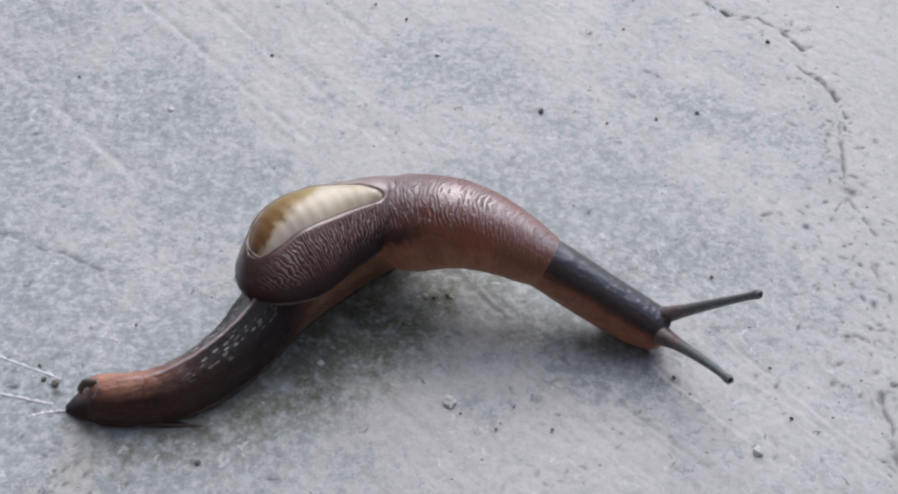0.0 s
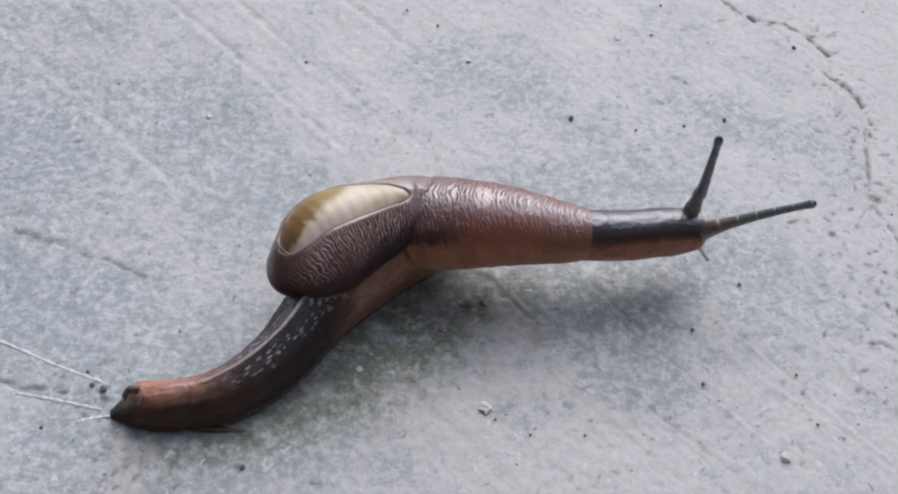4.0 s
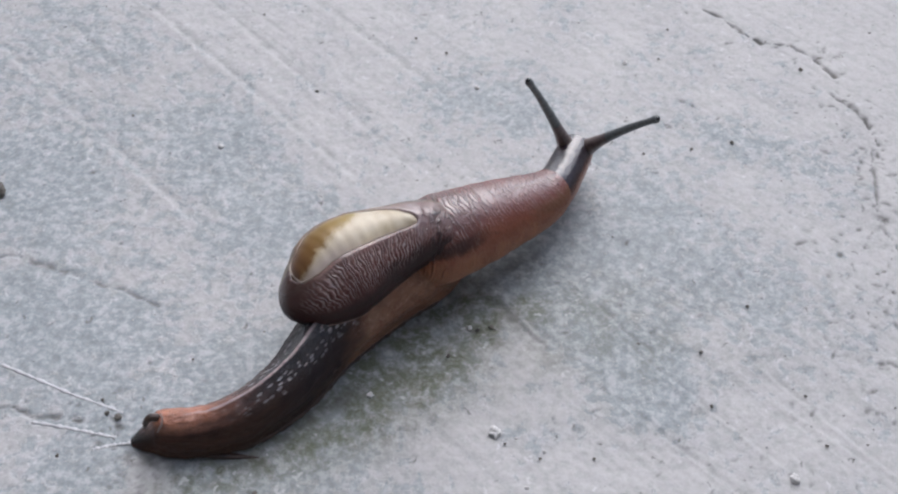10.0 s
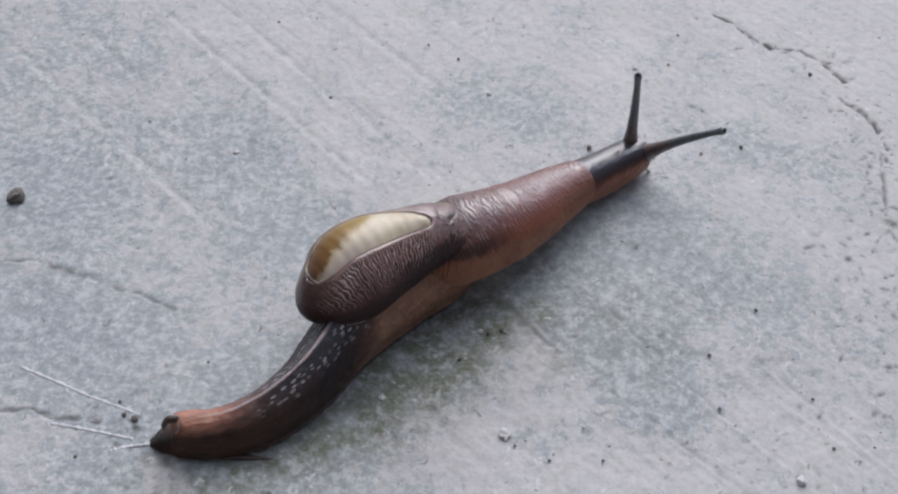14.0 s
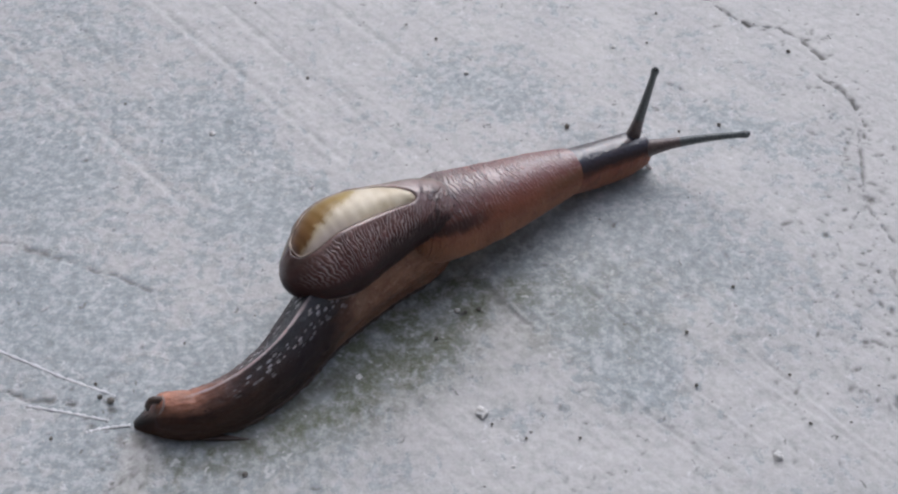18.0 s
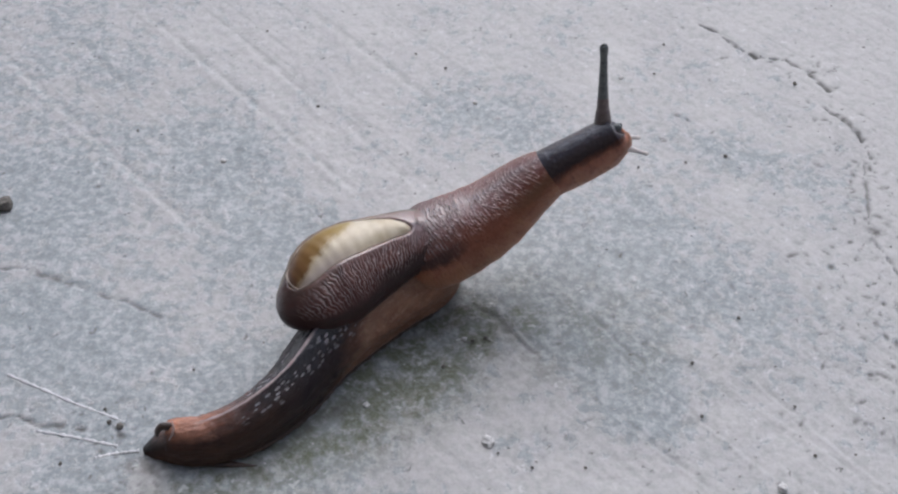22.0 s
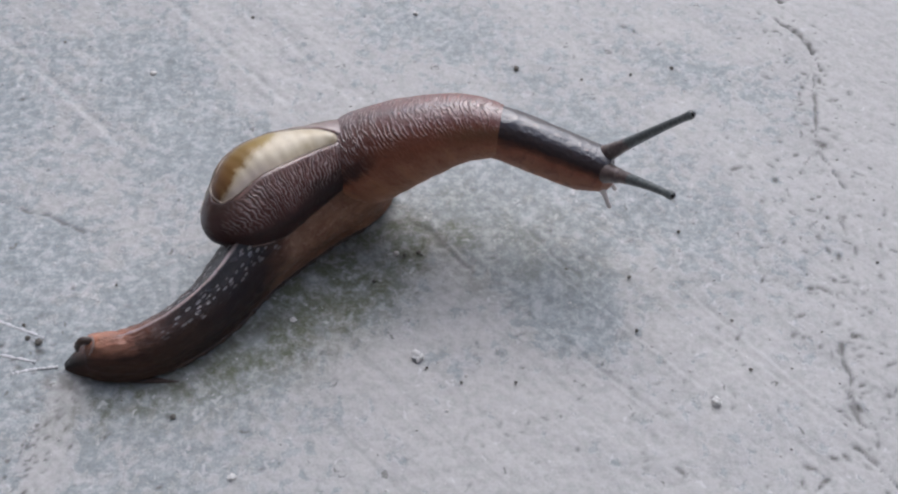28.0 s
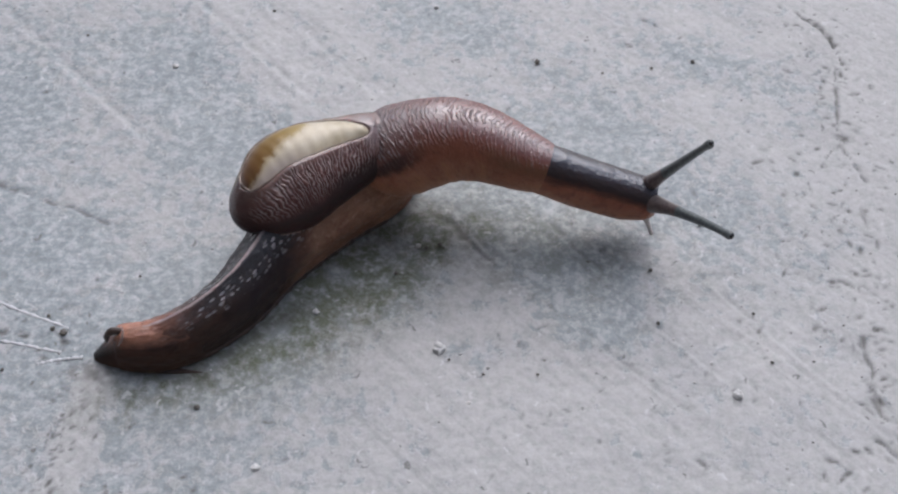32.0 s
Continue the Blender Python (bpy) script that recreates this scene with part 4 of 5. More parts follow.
MANTLE_LENGTH, NECK_LENGTH = 18.0, 9.0     # at rest


def ring_mesh(name, s, spacing, section, material, start, total, rough=0.0):
    """One ring: the surface close to s (0 to 1), barrelled so that neighbours overlap; its axis is +y, up is +z."""
    turns, rows = 40, 7
    reach = 2.2 * spacing
    verts, uvs, normals, faces = [], [], [], []
    w, top, low = section(s)
    for i in range(rows):
        g = -1 + 2 * i / (rows - 1)
        inset = 1 - 0.035 * g * g
        for k in range(turns):
            a = -1 + 2 * k / turns
            ang = a * math.pi
            cx, cz = math.sin(ang), math.cos(ang)
            foot = 1 - 0.25 * max(0.0, -cz) ** 3
            far = start + s * total + g * reach
            uneven = 1 + (0.022 + rough * max(0.0, 1 - far / 5)) * noise.noise(Vector((far * 0.7, 2.2 * cx, 2.2 * cz))) + 0.012 * noise.noise(Vector((far * 1.7, 5 * cx, 5 * cz)))
            x = w * cx * foot * inset * uneven
            z = (top * cz if cz > 0 else -low * abs(cz) ** 0.8) * inset * uneven
            verts.append((x * MM, g * reach * MM, z * MM))
            uvs.append((start + s * total + g * reach, a))
            normals.append(Vector((cx / w, 0.02 * g, cz / (top if cz > 0 else low))).normalized())
    for i in range(rows - 1):
        for k in range(turns):
            j = (k + 1) % turns
            faces.append((i * turns + k, i * turns + j, (i + 1) * turns + j, (i + 1) * turns + k))
    faces.append(tuple(range(turns))[::-1])
    faces.append(tuple((rows - 1) * turns + k for k in range(turns)))
    return mesh_of(name, verts, faces, material, uvs, normals)


def mantle_section(s):
    at = [0, 0.07, 0.14, 0.22, 0.4, 0.6, 0.8, 0.97, 1]
    wide = np.interp(s, at, [1.8, 2.9, 3.45, 3.7, 3.55, 3.25, 2.8, 2.25, 2.06])
    top = np.interp(s, at, [2.5, 3.2, 3.55, 3.65, 3.4, 3.05, 2.65, 2.15, 1.98])
    low = np.interp(s, at, [3.0, 4.4, 5.0, 5.05, 4.7, 4.05, 3.4, 3.1, 2.9])
    return wide, top, low


def neck_section(s):
    at = [0, 0.5, 0.85, 1]
    return np.interp(s, at, [2.0, 1.8, 1.75, 1.65]), np.interp(s, at, [1.9, 1.6, 1.5, 1.4]), np.interp(s, at, [3.0, 3.7, 3.65, 2.8])


rings = []      # (object, is it of the neck, place along its stretch)
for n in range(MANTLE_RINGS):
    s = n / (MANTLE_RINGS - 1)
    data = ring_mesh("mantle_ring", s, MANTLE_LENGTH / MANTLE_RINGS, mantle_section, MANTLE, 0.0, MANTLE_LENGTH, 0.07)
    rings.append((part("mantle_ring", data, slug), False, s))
for n in range(NECK_RINGS):
    s = n / (NECK_RINGS - 1)
    data = ring_mesh("neck_ring", s, NECK_LENGTH / NECK_RINGS, neck_section, NECK, 0.0, NECK_LENGTH)
    rings.append((part("neck_ring", data, slug), True, s))


def build_collar():
    """The mantle's thin front lip; its axis is +y."""
    w, top, low = mantle_section(1.0)
    verts, faces = [], []
    turns, small = 48, 8
    for k in range(turns):
        a = 2 * math.pi * k / turns
        cx, cz = math.sin(a), math.cos(a)
        out = Vector((cx * w, 0, cz * (top if cz > 0 else low)))
        for i in range(small):
            b = 2 * math.pi * i / small
            r = 0.045 + 0.025 * max(0.0, cz) + 0.015 * math.sin(5 * a)
            p = out * (1 + r * math.cos(b) / out.length) + Vector((0, 1.4 * r * math.sin(b), 0))
            verts.append(p * MM)
    for k in range(turns):
        for i in range(small):
            j, q = (k + 1) % turns, (i + 1) % small
            faces.append((k * small + i, k * small + q, j * small + q, j * small + i))
    return part("mantle_collar", mesh_of("mantle_collar", verts, faces, LIP), slug, "pale thin front lip of the mantle")


rings.append((build_collar(), False, 1.0))


def build_head():
    """The blunt snout; its axis is +y, up is +z."""
    turns, rows = 40, 14
    verts, uvs, normals, faces = [], [], [], []
    w, top, low = neck_section(1.0)
    for i in range(rows):
        q = i / (rows - 1)
        far = -0.5 + 1.85 * math.sin(q * math.pi / 2)
        r = max(0.03, math.cos(q * math.pi / 2) ** 0.62) * (1.0 + 0.07 * math.sin(q * 3))
        for k in range(turns):
            a = -1 + 2 * k / turns
            cx, cz = math.sin(a * math.pi), math.cos(a * math.pi)
            lump = 1 + 0.1 * q * noise.noise(Vector((1.6 * cx, far * 1.1, 1.6 * cz))) + 0.06 * q * noise.noise(Vector((4.5 * cx, far * 3, 4.5 * cz)))
            verts.append((w * cx * r * lump * MM, (far * lump - 0.35 * cz * q) * MM, ((top if cz > 0 else low) * cz * r * lump - 0.75 * q * q) * MM))
            uvs.append((NECK_LENGTH + far, a))
    for i in range(rows - 1):
        for k in range(turns):
            j = (k + 1) % turns
            faces.append((i * turns + k, i * turns + j, (i + 1) * turns + j, (i + 1) * turns + k))
    faces.append(tuple((rows - 1) * turns + k for k in range(turns)))
    faces.append(tuple(range(turns))[::-1])
    made = part("head", mesh_of("head", verts, faces, NECK, uvs), slug, "dark wet head with an orange snout")
    for sign in (1, -1):
        rows_ = [(0.5, -0.4), (0.33, 0.35), (0.21, 1.1), (0.18, 1.9), (0.21, 2.2), (0.1, 2.4)]
        verts, faces = lathe([(r * MM, z * MM) for r, z in rows_], 12)
        feeler = part("feeler", mesh_of("feeler", verts, faces, FEELER), made, "short pale lower feeler")
        feeler.matrix_basis = pose(sign * 0.7 * MM, 0.75 * MM, -1.6 * MM, -142, 0, -sign * 14)
    return made


STALK_PIECES, STALK_PIECE = 6, 2.4


def stalk_radius(share):
    return float(np.interp(share, [0, 0.05, 0.14, 0.28, 0.5, 0.8, 1.0], [0.98, 0.86, 0.69, 0.53, 0.43, 0.34, 0.3]))


def build_tentacle():
    """An eye stalk in short pieces that slide into one another, each along +z with its foot at the origin; the last bears the eye."""
    pieces = []
    for n in range(STALK_PIECES):
        a, b = n / STALK_PIECES, (n + 1.35) / STALK_PIECES
        rows = [(stalk_radius(a + (b - a) * q) * (1 if q < 1 else 0.9), STALK_PIECE * q) for q in np.linspace(0, 1, 8)]
        if n == STALK_PIECES - 1:
            rows = rows[:5] + [(0.32, 1.6), (0.35, 1.85), (0.38, 2.1), (0.37, 2.3), (0.28, 2.48), (0.1, 2.55)]
        verts, faces = lathe([(r * MM, z * MM) for r, z in rows], 18)
        name = "tentacle_tip" if n == STALK_PIECES - 1 else "tentacle_piece"
        pieces.append(part(name, mesh_of(name, verts, faces, STALK_BASE if n < 2 else TENTACLE), slug, "slender grey eye stalk"))
    verts, faces = lathe([(r * MM, z * MM) for r, z in [(0.05, 2.08), (0.2, 2.14), (0.29, 2.31), (0.27, 2.48), (0.15, 2.6), (0.03, 2.63)]], 14)
    part("eye", mesh_of("eye", verts, faces, EYE), pieces[-1], "black eye at the stalk's tip")
    return pieces


head = build_head()
tentacle_left, tentacle_right = build_tentacle(), build_tentacle()


# ---- small things on the slab ----
def crumb_mesh(name, size, seed, material, squash=0.7):
    bm = bmesh.new()
    bmesh.ops.create_icosphere(bm, subdivisions=2, radius=1)
    for v in bm.verts:
        n = noise.noise(v.co * 1.6 + Vector((seed * 3.1, seed, 0))) * 0.55 + noise.noise(v.co * 4 + Vector((0, seed, 5))) * 0.2
        v.co *= 1 + n
        v.co.z *= squash
        v.co *= size * MM
    data = bpy.data.meshes.new(name)
    bm.to_mesh(data)
    bm.free()
    data.materials.append(material)
    return data


# x, y, radius in millimetres
CRUMBS = [
    (38.8, 25.0, 0.42), (27.7, -6.8, 0.3), (-42.7, 6.8, 1.05), (-28.2, -16.7, 0.27), (-31.4, 17.6, 0.24), (-19.5, 33.8, 0.27), (25.3, 31.5, 0.3),
    (0.8, 27.5, 0.3), (22.9, -17.3, 0.28), (22.8, -11.8, 0.3), (31.8, -21.1, 0.26), (-14.6, -25.4, 0.4), (29.6, 13.9, 0.36), (14.1, 13.8, 0.5),
    (-12.8, 21.3, 0.32), (-2.5, 29.9, 0.25), (23.7, 26.6, 0.25), (25.4, 13.0, 0.28), (20.5, 12.3, 0.26), (3.4, -9.4, 0.3), (12.6, -22.3, 0.24),
    (5.4, -20.9, 0.2), (8.2, -22.3, 0.24), (0.8, -12.2, 0.3), (4.6, -9.1, 0.35), (-30.9, -22.0, 0.3), (-26.6, -18.4, 0.55), (-27.6, -18.0, 0.4), (31.0, -16.3, 0.24), (-21.2, -12.6, 0.22),
]
GRAINS = [(4.6, -19.8, 0.52), (-21.9, 13.2, 0.3), (28.6, -24.1, 0.42), (-9.4, -30.7, 0.36), (-5.8, -16.2, 0.28), (4.0, 22.0, 0.26), (20.0, 26.0, 0.28), (2.7, -9.2, 0.24)]
for n, (x, y, r) in enumerate(CRUMBS):
    ob = new("soil_crumb", crumb_mesh("soil_crumb", (0.55 if r < 0.8 else 0.85) * r, n + 1.5, SOIL))
    ob.matrix_basis = pose(x * MM, y * MM, 0.35 * r * MM, 0, 0, 67 * n)
    tagged(ob, "larger lump of dark soil on the concrete" if r > 0.8 else "tiny dark crumb of soil on the concrete", "crumb", "crumbs of soil")
for n, (x, y, r) in enumerate(GRAINS):
    ob = new("sand_grain", crumb_mesh("sand_grain", r, n + 60.5, QUARTZ, 0.55))
    ob.matrix_basis = pose(x * MM, y * MM, 0.25 * r * MM, 0, 0, 49 * n)
    tagged(ob, "small white grain lying on the concrete", "grain", "white grains")


def scatter(name, count, sizes, material, seed, label):
    """Many specks on the slab, in one mesh."""
    rng = np.random.default_rng(seed)
    verts, faces = [], []
    for _ in range(count):
        x, y = rng.uniform(-58, 64), rng.uniform(-44, 50)
        if rng.random() < 0.35:
            x, y = rng.normal(38, 7), rng.normal(0, 22)
        r = rng.uniform(*sizes) * (1.6 if rng.random() < 0.08 else 1)
        k = len(verts)
        turn = rng.uniform(0, 6.28)
        long = rng.uniform(0.7, 1.8)
        for a in range(5):
            b = turn + a * 1.2566
            q = r * rng.uniform(0.7, 1.2)
            verts.append(((x + q * math.cos(b) * long) * MM, (y + q * math.sin(b)) * MM, -0.06 * MM))
        verts.append((x * MM, y * MM, 0.55 * r * MM))
        faces += [(k + a, k + (a + 1) % 5, k + 5) for a in range(5)]
    return tagged(new(name, mesh_of(name, verts, faces, material, smooth=False)), label, "grit", kind="stuff")


scatter("dark_grit", 170, (0.05, 0.15), SOIL, 5, "fine dark grit strewn over the concrete")
scatter("pale_sand", 520, (0.05, 0.14), QUARTZ, 6, "fine pale sand strewn over the concrete")

# dried slime threads that run from the tail
for n, points in enumerate(([(-37.5, -13.1, 0.05), (-33.5, -14.9, 0.08), (-30.9, -16.1, 0.05), (-26.3, -17.9, 0.07)], [(-33.6, -18.8, 0.05), (-30, -19.5, 0.06), (-26.5, -20.3, 0.06)], [(-28.2, -21.4, 0.05), (-26.6, -21.0, 0.06), (-24.6, -20.75, 0.08)])):
    line = spline(points, 40)
    verts, faces = tube(line, 0.19 * (0.7 + 0.45 * np.sin(np.arange(40) * 1.3 + n) * np.sin(np.arange(40) * 0.37)), 6)
    ob = new("slime_thread", mesh_of("slime_thread", np.array([tuple(v) for v in verts]) * (MM, MM, 0.3 * MM), faces, SLIME))
    tagged(ob, "thin whitish thread of dried slime on the concrete", "slime", "slime threads")

# ---- how the animal moves ----
ROOT = [(-6.4, -8.5, 6.4), (-2.2, -4.8, 6.5)]     # where the front body leaves the rear body
PIVOT = Vector((-6.0, -6.4, 7.7))                 # about which the shell swings
rows_of = {ob: [] for ob in [r[0] for r in rings] + [shell_lobe, head, *tentacle_left, *tentacle_right]}


def framed(place, way, up=(0, 0, 1)):
    """A pose with +y along way and +z as near to up as can be."""
    y = Vector(way).normalized()
    x = y.cross(Vector(up)).normalized()
    z = x.cross(y)
    m = Matrix((x, y, z)).transposed().to_4x4()
    m.translation = Vector(place)
    return m


def stance(t, sway, middle, collar, snout, left, right):
    """The animal's bearing at t seconds, in millimetres: the sway of the shell and its swing in degrees, the middle of the front body, the mantle's collar, the head between the stalks, and the two eyes."""
    swing = Matrix.Translation(PIVOT + Vector((sway[0], sway[1], 0))) @ pose(0, 0, 0, 0, 0, sway[2]) @ Matrix.Translation(-PIVOT)
    rows_of[shell_lobe].append((t, Matrix.Translation(swing.translation * MM) @ swing.to_3x3().to_4x4()))
    root = np.array(swing @ Vector(ROOT[1]))
    back = spline([np.array(swing @ Vector(ROOT[0])), root, middle, collar, snout], 240)
    gap = np.linalg.norm(back - root, axis=1).argmin(), np.linalg.norm(back - np.array(collar), axis=1).argmin()
    for ob, is_neck, s in rings:
        at = gap[1] - 4 + s * (239 - gap[1] + 4) if is_neck else gap[0] + s * (gap[1] - gap[0])
        i = int(min(at, 238))
        place = back[i] + (at - i) * (back[i + 1] - back[i])
        way = back[min(i + 6, 239)] - back[max(i - 6, 0)]
        rows_of[ob].append((t, framed(place * MM, way)))
    way = back[239] - back[228]
    nose = framed(np.array(snout) * MM, way)
    rows_of[head].append((t, nose))
    for pieces, tip, sign in ((tentacle_left, left, -1), (tentacle_right, right, 1)):
        root = np.array(nose @ Vector((sign * 0.65 * MM, (0.1 + 0.35 * sign) * MM, 0.05 * MM))) / MM
        reach = np.array(tip) - root
        far = np.linalg.norm(reach)
        bent = root + 0.5 * reach + 0.06 * far * np.array(nose.to_3x3() @ Vector((0, 0.3, 0.9)))
        last = max(0.0, far - STALK_PIECE - 0.1)
        for n, ob in enumerate(pieces):
            q = n / (STALK_PIECES - 1) * last / max(far, 0.1)
            place = (1 - q) ** 2 * root + 2 * q * (1 - q) * bent + q * q * np.array(tip)
            q2 = min(1.0, q + STALK_PIECE / max(far, STALK_PIECE))
            z = Vector((1 - q2) ** 2 * root + 2 * q2 * (1 - q2) * bent + q2 * q2 * np.array(tip) - place)
            if far < 2 * STALK_PIECE:
                # drawn in: its pieces sink into the head
                out = min(1.0, max(0.0, far / STALK_PIECE - 1.0))
                z = Vector(reach / far) * (0.35 + 0.65 * out) + nose.to_3x3().col[1] * (1 - out)
                z.normalize()
                place = np.array(tip) - np.array(z) * (STALK_PIECE + 0.1 + 0.3 * (STALK_PIECES - 1 - n))
                if n < STALK_PIECES - 1:
                    place = out * place + (1 - out) * (np.array(nose @ Vector((0, -1.8 * MM, -0.4 * MM))) / MM)
            z.normalize()
            x = Vector((0, 0, 1)).cross(z).normalized()
            m = Matrix((x, z.cross(x), z)).transposed().to_4x4()
            m.translation = Vector(place * MM)
            rows_of[ob].append((t, m))


def motions():
    stance(0, (0.77, -2.13, 0.6), (5.1, -7.8, 8.2), (11.7, -10.0, 6.6), (21.4, -13.9, 2.6), (27.2, -17.2, 11.1), (24.8, -22.7, 7.9))
    stance(0.5, (0.51, -1.78, -0.8), (4.9, -7.5, 8.2), (11.6, -10.6, 6.6), (21.5, -13.5, 2.6), (26.4, -17.8, 11.2), (25.5, -22.7, 6.4))
    stance(1, (0.62, -1.95, -1.4), (5.0, -7.7, 8.3), (11.4, -11.1, 6.6), (21.3, -13.5, 2.9), (25.6, -17.3, 12.0), (26.3, -21.9, 7.5))
    stance(1.5, (-0.05, -1.80, 0.2), (4.7, -7.3, 8.1), (12.0, -8.9, 6.8), (21.9, -9.3, 4.0), (25.5, -12.1, 13.8), (27.1, -16.5, 10.2))
    stance(2, (-0.17, -1.65, 0.5), (4.3, -7.3, 7.9), (11.4, -8.6, 6.8), (22.5, -7.7, 5.1), (25.3, -10.1, 15.2), (29.4, -13.6, 10.9))
    stance(2.5, (-0.03, -1.67, 0.1), (4.5, -7.1, 7.7), (12.0, -8.4, 6.8), (22.4, -7.4, 5.5), (24.7, -8.6, 16.0), (30.3, -11.8, 11.4))
    stance(4.5, (-0.20, -0.62, 0.1), (5.3, -5.6, 7.3), (12.9, -5.6, 6.6), (22.5, -4.8, 6.1), (22.0, -4.8, 16.8), (30.8, -7.5, 12.4))
    stance(5, (-0.15, -0.61, 0.1), (5.4, -5.3, 7.3), (13.4, -5.1, 6.6), (21.8, -5.1, 6.1), (21.6, -4.9, 16.8), (31.0, -7.8, 11.0))
    stance(5.5, (-0.00, -0.61, -0.2), (5.4, -5.3, 7.3), (13.4, -5.0, 6.6), (21.5, -5.2, 6.1), (21.6, -4.1, 16.8), (30.0, -8.6, 11.7))
    stance(6, (-0.02, -0.56, 0.0), (5.4, -5.3, 7.3), (13.4, -4.5, 6.6), (21.1, -5.1, 6.1), (21.7, -3.7, 16.7), (29.6, -8.8, 11.5))
    stance(6.5, (-0.01, -0.61, 0.3), (5.5, -5.0, 7.0), (13.5, -4.0, 6.4), (20.9, -3.5, 6.2), (21.1, -1.7, 16.8), (28.8, -7.6, 12.3))
    stance(7, (-0.06, -0.51, 0.6), (5.6, -4.5, 6.8), (13.4, -2.7, 6.2), (20.7, -1.0, 6.4), (19.9, 1.8, 16.8), (28.7, -4.1, 12.9))
    stance(7.5, (-0.05, -0.73, 0.6), (5.3, -4.0, 6.6), (13.2, -2.0, 6.0), (19.9, 1.4, 6.6), (18.0, 4.6, 16.7), (28.6, 0.5, 12.9))
    stance(8, (-0.10, -0.76, 0.8), (5.1, -3.4, 6.4), (12.9, 0.4, 5.9), (18.5, 5.2, 6.6), (14.7, 8.6, 16.1), (26.4, 4.3, 13.9))
    stance(8.5, (-0.09, -0.70, 1.1), (5.2, -3.0, 6.2), (12.3, 1.5, 5.7), (17.5, 6.5, 6.2), (13.0, 8.2, 15.8), (24.6, 3.7, 13.7))
    stance(9, (-0.10, -0.57, 0.9), (5.7, -1.8, 5.9), (11.9, 1.9, 5.3), (15.6, 8.5, 5.7), (10.6, 6.8, 15.1), (21.9, 4.2, 13.3))
    stance(9.5, (-0.23, -0.53, 1.8), (5.0, -1.2, 5.6), (10.9, 3.1, 4.7), (14.2, 9.0, 5.0), (8.4, 6.5, 13.5), (19.3, 3.7, 12.7))
    stance(10, (-0.16, -0.64, 1.7), (4.5, -0.8, 5.3), (10.1, 3.3, 4.2), (13.0, 8.7, 4.2), (7.9, 8.0, 13.6), (19.2, 4.8, 12.1))
    stance(10.5, (-0.17, -0.52, 1.8), (4.7, -0.3, 5.1), (10.5, 4.7, 3.8), (13.1, 10.3, 3.7), (9.3, 11.0, 13.8), (21.7, 8.8, 10.1))
    stance(11, (-0.18, -0.47, 1.9), (4.7, -0.2, 5.0), (10.3, 4.9, 3.6), (13.5, 10.3, 3.5), (11.8, 10.4, 14.2), (23.8, 11.0, 7.5))
    stance(11.5, (-0.16, -0.54, 2.1), (4.9, -0.2, 5.0), (10.5, 5.0, 3.6), (14.8, 10.7, 3.4), (12.9, 10.8, 12.6), (24.7, 9.6, 7.5))
    stance(12, (-0.08, -0.52, 1.8), (4.8, -0.2, 5.0), (10.4, 4.9, 3.6), (14.8, 10.4, 3.3), (13.3, 11.5, 12.5), (25.4, 10.4, 6.7))
    stance(12.5, (-0.01, -0.49, 1.8), (4.9, -0.2, 5.0), (10.5, 5.1, 3.6), (15.1, 11.7, 3.2), (13.2, 10.8, 13.8), (22.7, 8.7, 10.1))
    stance(13, (-0.04, -0.47, 2.0), (5.0, -0.2, 5.0), (10.9, 6.3, 3.6), (15.4, 12.8, 3.2), (13.5, 12.4, 10.6), (20.1, 8.2, 11.7))
    stance(13.5, (-0.01, -0.38, 1.8), (5.0, -0.2, 5.0), (11.3, 6.0, 3.6), (16.4, 12.3, 3.1), (14.9, 12.1, 11.2), (22.5, 8.3, 11.0))
    stance(14, (0.08, -0.29, 1.4), (5.1, -0.3, 5.0), (11.8, 5.7, 3.6), (18.1, 10.4, 3.0), (17.0, 9.5, 13.7), (24.9, 6.1, 10.1))
    stance(14.5, (0.11, -0.22, 0.9), (5.0, -0.3, 5.0), (12.1, 5.6, 3.6), (18.5, 9.6, 3.0), (17.6, 11.6, 13.5), (25.5, 5.3, 10.0))
    stance(16.5, (0.68, 0.19, 0.3), (5.7, -0.1, 5.0), (13.4, 5.1, 3.6), (20.6, 9.2, 2.9), (19.2, 8.0, 13.4), (28.1, 5.5, 9.6))
    stance(17, (0.75, 0.17, 0.3), (5.6, -0.4, 5.0), (13.1, 4.5, 3.6), (20.2, 8.6, 2.9), (19.8, 7.3, 13.5), (28.9, 5.3, 8.3))
    stance(17.5, (0.84, 0.19, 0.2), (5.5, -0.5, 4.9), (12.8, 4.4, 3.6), (20.2, 8.4, 2.9), (20.8, 7.6, 13.6), (29.8, 5.6, 6.8))
    stance(18, (0.83, 0.16, 0.4), (5.5, -0.4, 5.0), (12.9, 4.4, 3.6), (20.2, 8.2, 2.9), (20.5, 7.2, 13.6), (29.8, 5.8, 6.9))
    stance(18.5, (0.90, 0.22, -0.0), (5.6, -0.3, 5.0), (12.8, 4.3, 3.6), (20.2, 7.5, 3.0), (20.3, 7.5, 13.7), (29.4, 4.8, 7.8))
    stance(19, (0.65, 0.16, 0.3), (5.5, 0.5, 5.1), (11.9, 4.8, 4.0), (19.9, 10.6, 3.5), (18.5, 10.5, 14.2), (28.6, 8.3, 9.4))
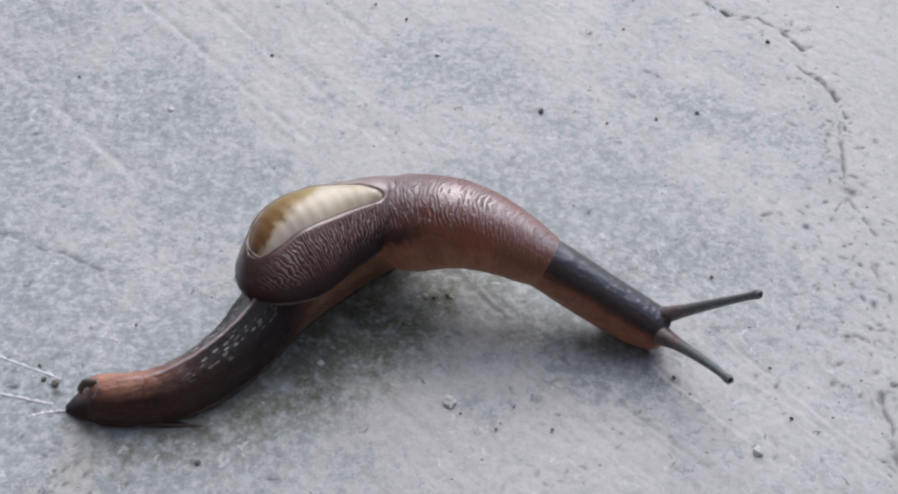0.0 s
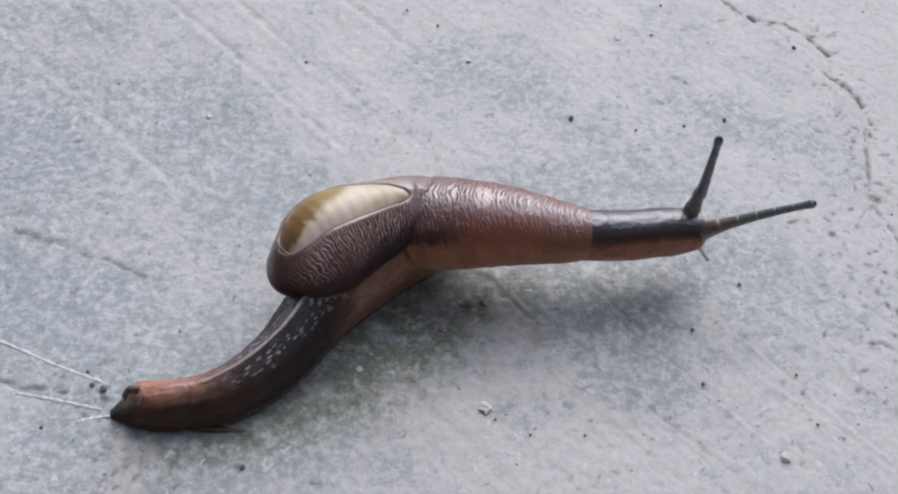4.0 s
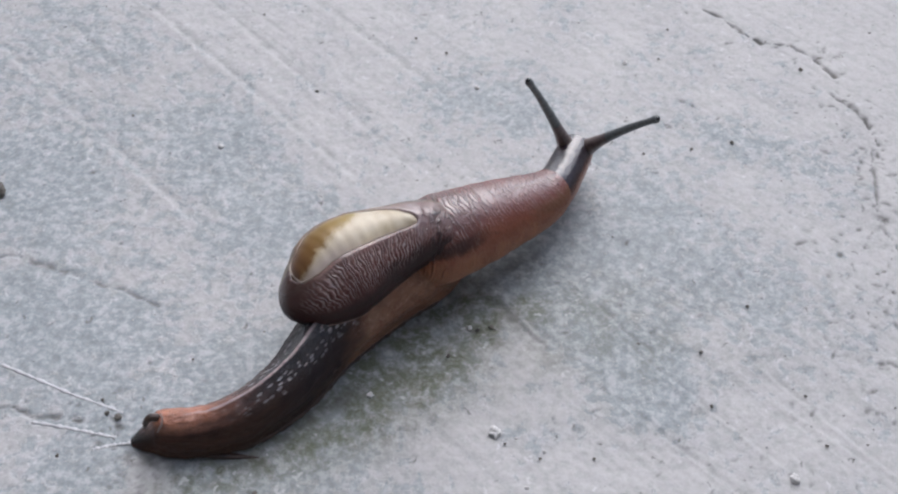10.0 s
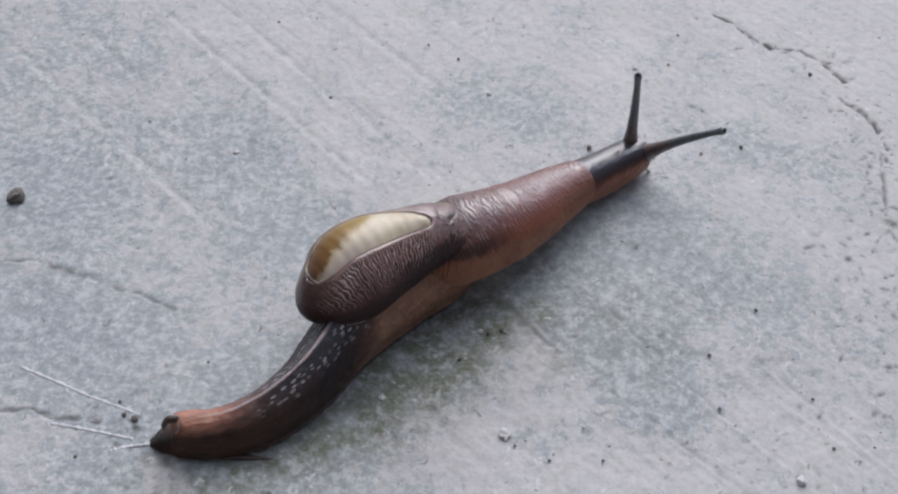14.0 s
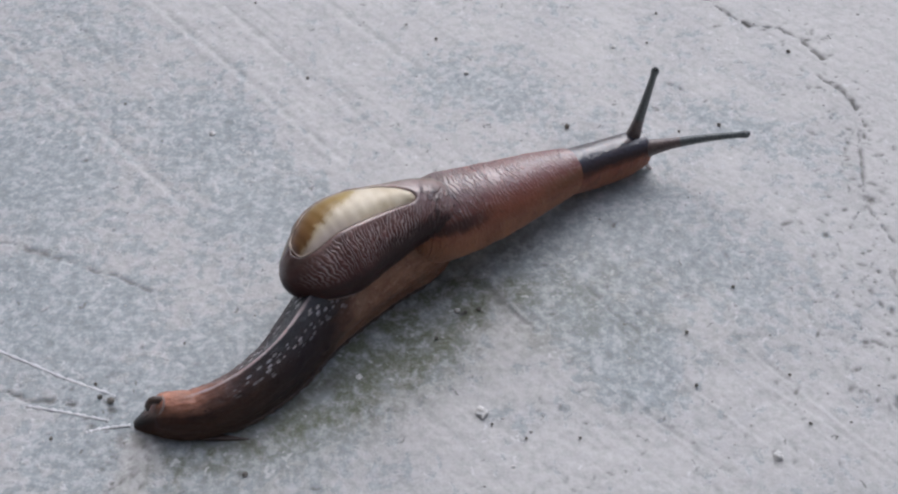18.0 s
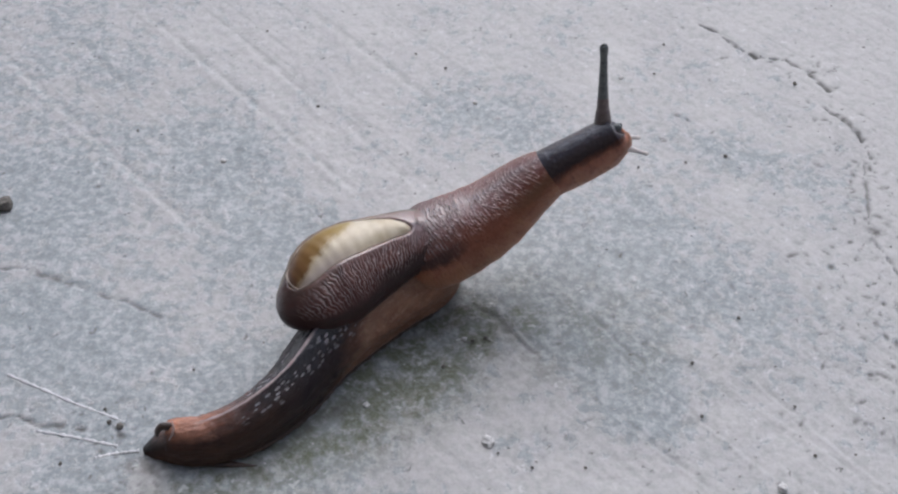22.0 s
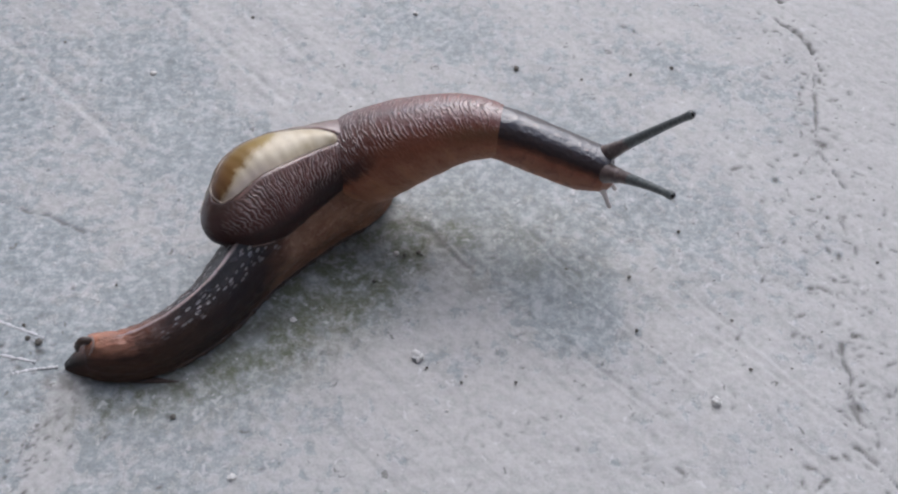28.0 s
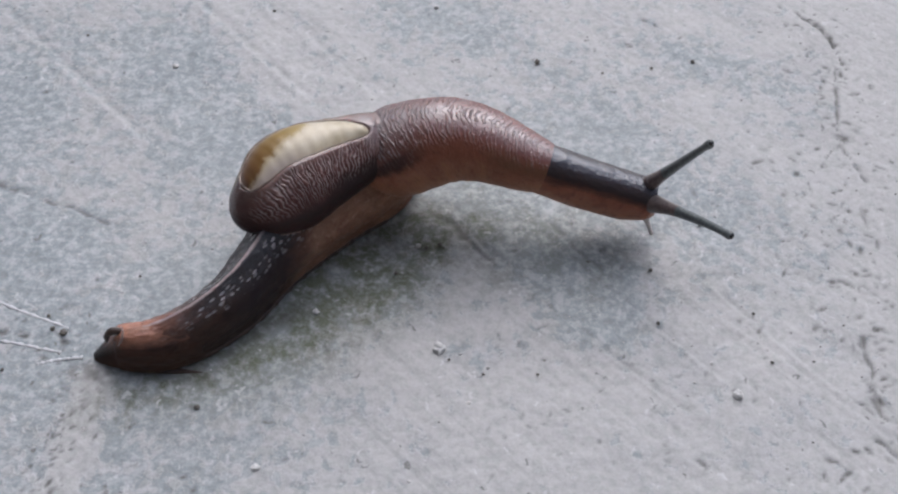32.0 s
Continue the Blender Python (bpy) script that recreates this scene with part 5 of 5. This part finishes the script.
    stance(19.5, (0.34, 0.07, 1.3), (5.1, 0.3, 5.6), (11.1, 5.4, 5.5), (18.2, 11.1, 5.9), (15.6, 11.1, 16.4), (25.9, 8.9, 13.2))
    stance(20, (0.26, -0.03, 1.4), (4.9, -0.2, 6.2), (10.6, 4.4, 7.0), (17.3, 9.7, 8.4), (14.8, 9.5, 18.8), (23.6, 6.5, 16.5))
    stance(20.5, (0.17, -0.18, 1.1), (4.9, -1.2, 7.0), (10.3, 2.4, 8.9), (16.7, 6.7, 11.1), (14.9, 7.5, 21.7), (21.8, 3.3, 18.2))
    stance(21, (-0.03, -0.19, 1.2), (4.6, -1.8, 7.7), (10.2, 0.7, 10.7), (15.7, 3.6, 13.6), (13.7, 3.9, 24.2), (18.8, 1.3, 19.0))
    stance(21.5, (-0.19, -0.10, 1.4), (4.4, -2.3, 7.9), (9.8, -0.2, 11.1), (15.1, 2.3, 14.3), (14.2, 5.4, 23.1), (16.42, 3.36, 16.96))
    stance(22, (-0.26, -0.11, 1.8), (4.1, -2.0, 8.1), (9.3, 0.3, 11.5), (15.0, 1.8, 14.7), (14.1, 4.3, 22.5), (16.05, 2.35, 15.5))
    stance(22.5, (-0.38, -0.06, 2.3), (3.8, -2.3, 8.4), (8.9, -0.4, 11.9), (15.6, 0.6, 15.1), (15.2, 3.4, 22.8), (16.05, 1.2, 15.85))
    stance(23, (-0.48, -0.17, 2.5), (3.6, -2.7, 8.6), (9.1, -1.2, 12.2), (15.7, 0.1, 15.3), (15.2, 1.6, 23.4), (16.4, 0.45, 15.8))
    stance(23.5, (-0.62, -0.16, 2.5), (3.5, -2.9, 8.8), (8.8, -1.7, 12.5), (15.5, -0.3, 15.4), (16.0, 0.6, 24.1), (16.35, 0.0, 15.9))
    stance(24, (-0.69, -0.08, 2.6), (3.3, -2.9, 9.0), (8.7, -1.5, 12.8), (15.4, -0.3, 15.4), (16.1, 1.4, 24.0), (17.0, -0.9, 16.95))
    stance(24.5, (-0.74, -0.05, 2.7), (3.3, -2.8, 9.2), (8.3, -1.5, 13.0), (15.8, -0.5, 15.4), (18.3, -1.3, 25.9), (18.8, -3.3, 18.2))
    stance(25, (-0.79, 0.05, 2.8), (3.4, -2.6, 9.6), (8.5, -2.4, 13.2), (16.5, -1.8, 15.3), (21.1, -3.4, 24.9), (18.6, -7.2, 17.0))
    stance(25.5, (-0.80, -0.03, 2.8), (3.5, -2.8, 9.9), (8.8, -3.0, 13.4), (16.4, -3.7, 15.0), (22.5, -5.3, 23.7), (18.6, -10.0, 17.0))
    stance(27.5, (-0.27, -0.25, 3.8), (4.1, -3.7, 10.2), (10.2, -3.1, 11.6), (18.6, -5.5, 10.6), (24.6, -7.8, 19.2), (22.9, -11.2, 14.7))
    stance(28, (-0.11, -0.28, 3.5), (4.2, -4.5, 10.0), (10.7, -4.5, 11.1), (19.6, -7.3, 9.6), (25.3, -10.0, 18.3), (24.0, -14.3, 14.0))
    stance(28.5, (-0.03, -0.15, 2.7), (3.8, -4.3, 9.8), (10.9, -5.1, 10.4), (20.0, -8.0, 8.2), (25.6, -11.2, 16.9), (24.7, -15.9, 12.0))
    stance(29, (0.10, -0.13, 2.0), (4.2, -4.5, 9.5), (11.8, -5.3, 9.3), (19.0, -8.9, 6.0), (25.4, -12.5, 13.9), (24.3, -17.5, 9.7))
    stance(29.5, (0.19, -0.12, 1.6), (4.2, -4.4, 9.1), (11.9, -5.2, 8.2), (18.7, -8.9, 3.7), (25.8, -12.6, 10.9), (24.3, -17.9, 5.5))
    stance(30, (0.25, -0.06, 1.2), (4.2, -4.4, 9.0), (11.9, -5.5, 7.9), (19.0, -9.1, 3.1), (26.1, -12.9, 10.3), (24.5, -18.3, 4.7))
    stance(30.5, (0.27, -0.10, 1.1), (4.4, -4.7, 9.0), (12.2, -5.9, 7.7), (19.4, -9.9, 2.6), (27.1, -11.6, 10.0), (24.1, -18.7, 6.7))
    stance(31, (0.29, -0.03, 0.7), (4.6, -4.9, 8.8), (12.8, -6.4, 7.5), (20.0, -9.5, 3.2), (24.5, -11.4, 12.8), (25.1, -17.9, 7.7))
    stance(31.5, (0.36, -0.06, 0.4), (4.5, -4.8, 8.6), (12.7, -6.2, 7.3), (20.5, -9.1, 4.1), (24.7, -11.6, 13.6), (27.0, -16.7, 7.9))
    stance(32, (0.44, -0.10, 0.5), (5.7, -4.0, 8.5), (12.9, -5.9, 7.3), (22.1, -7.3, 4.8), (25.6, -10.2, 14.5), (27.4, -15.4, 9.6))
    for ob, rows in rows_of.items():
        walk(ob, rows)
    # the tail's end is drawn in behind the body
    walk(tail_end, [(t, pose(d * MM, 0.03 * d * MM, 0)) for t, d in ((0, -0.4), (2.5, -0.5), (5, -0.8), (6, -0.5), (10, -0.2), (14, 0.0), (17, 0.6), (21, 0.7), (25.5, 0.8), (30, 1.1), (32, 1.3))])


motions()
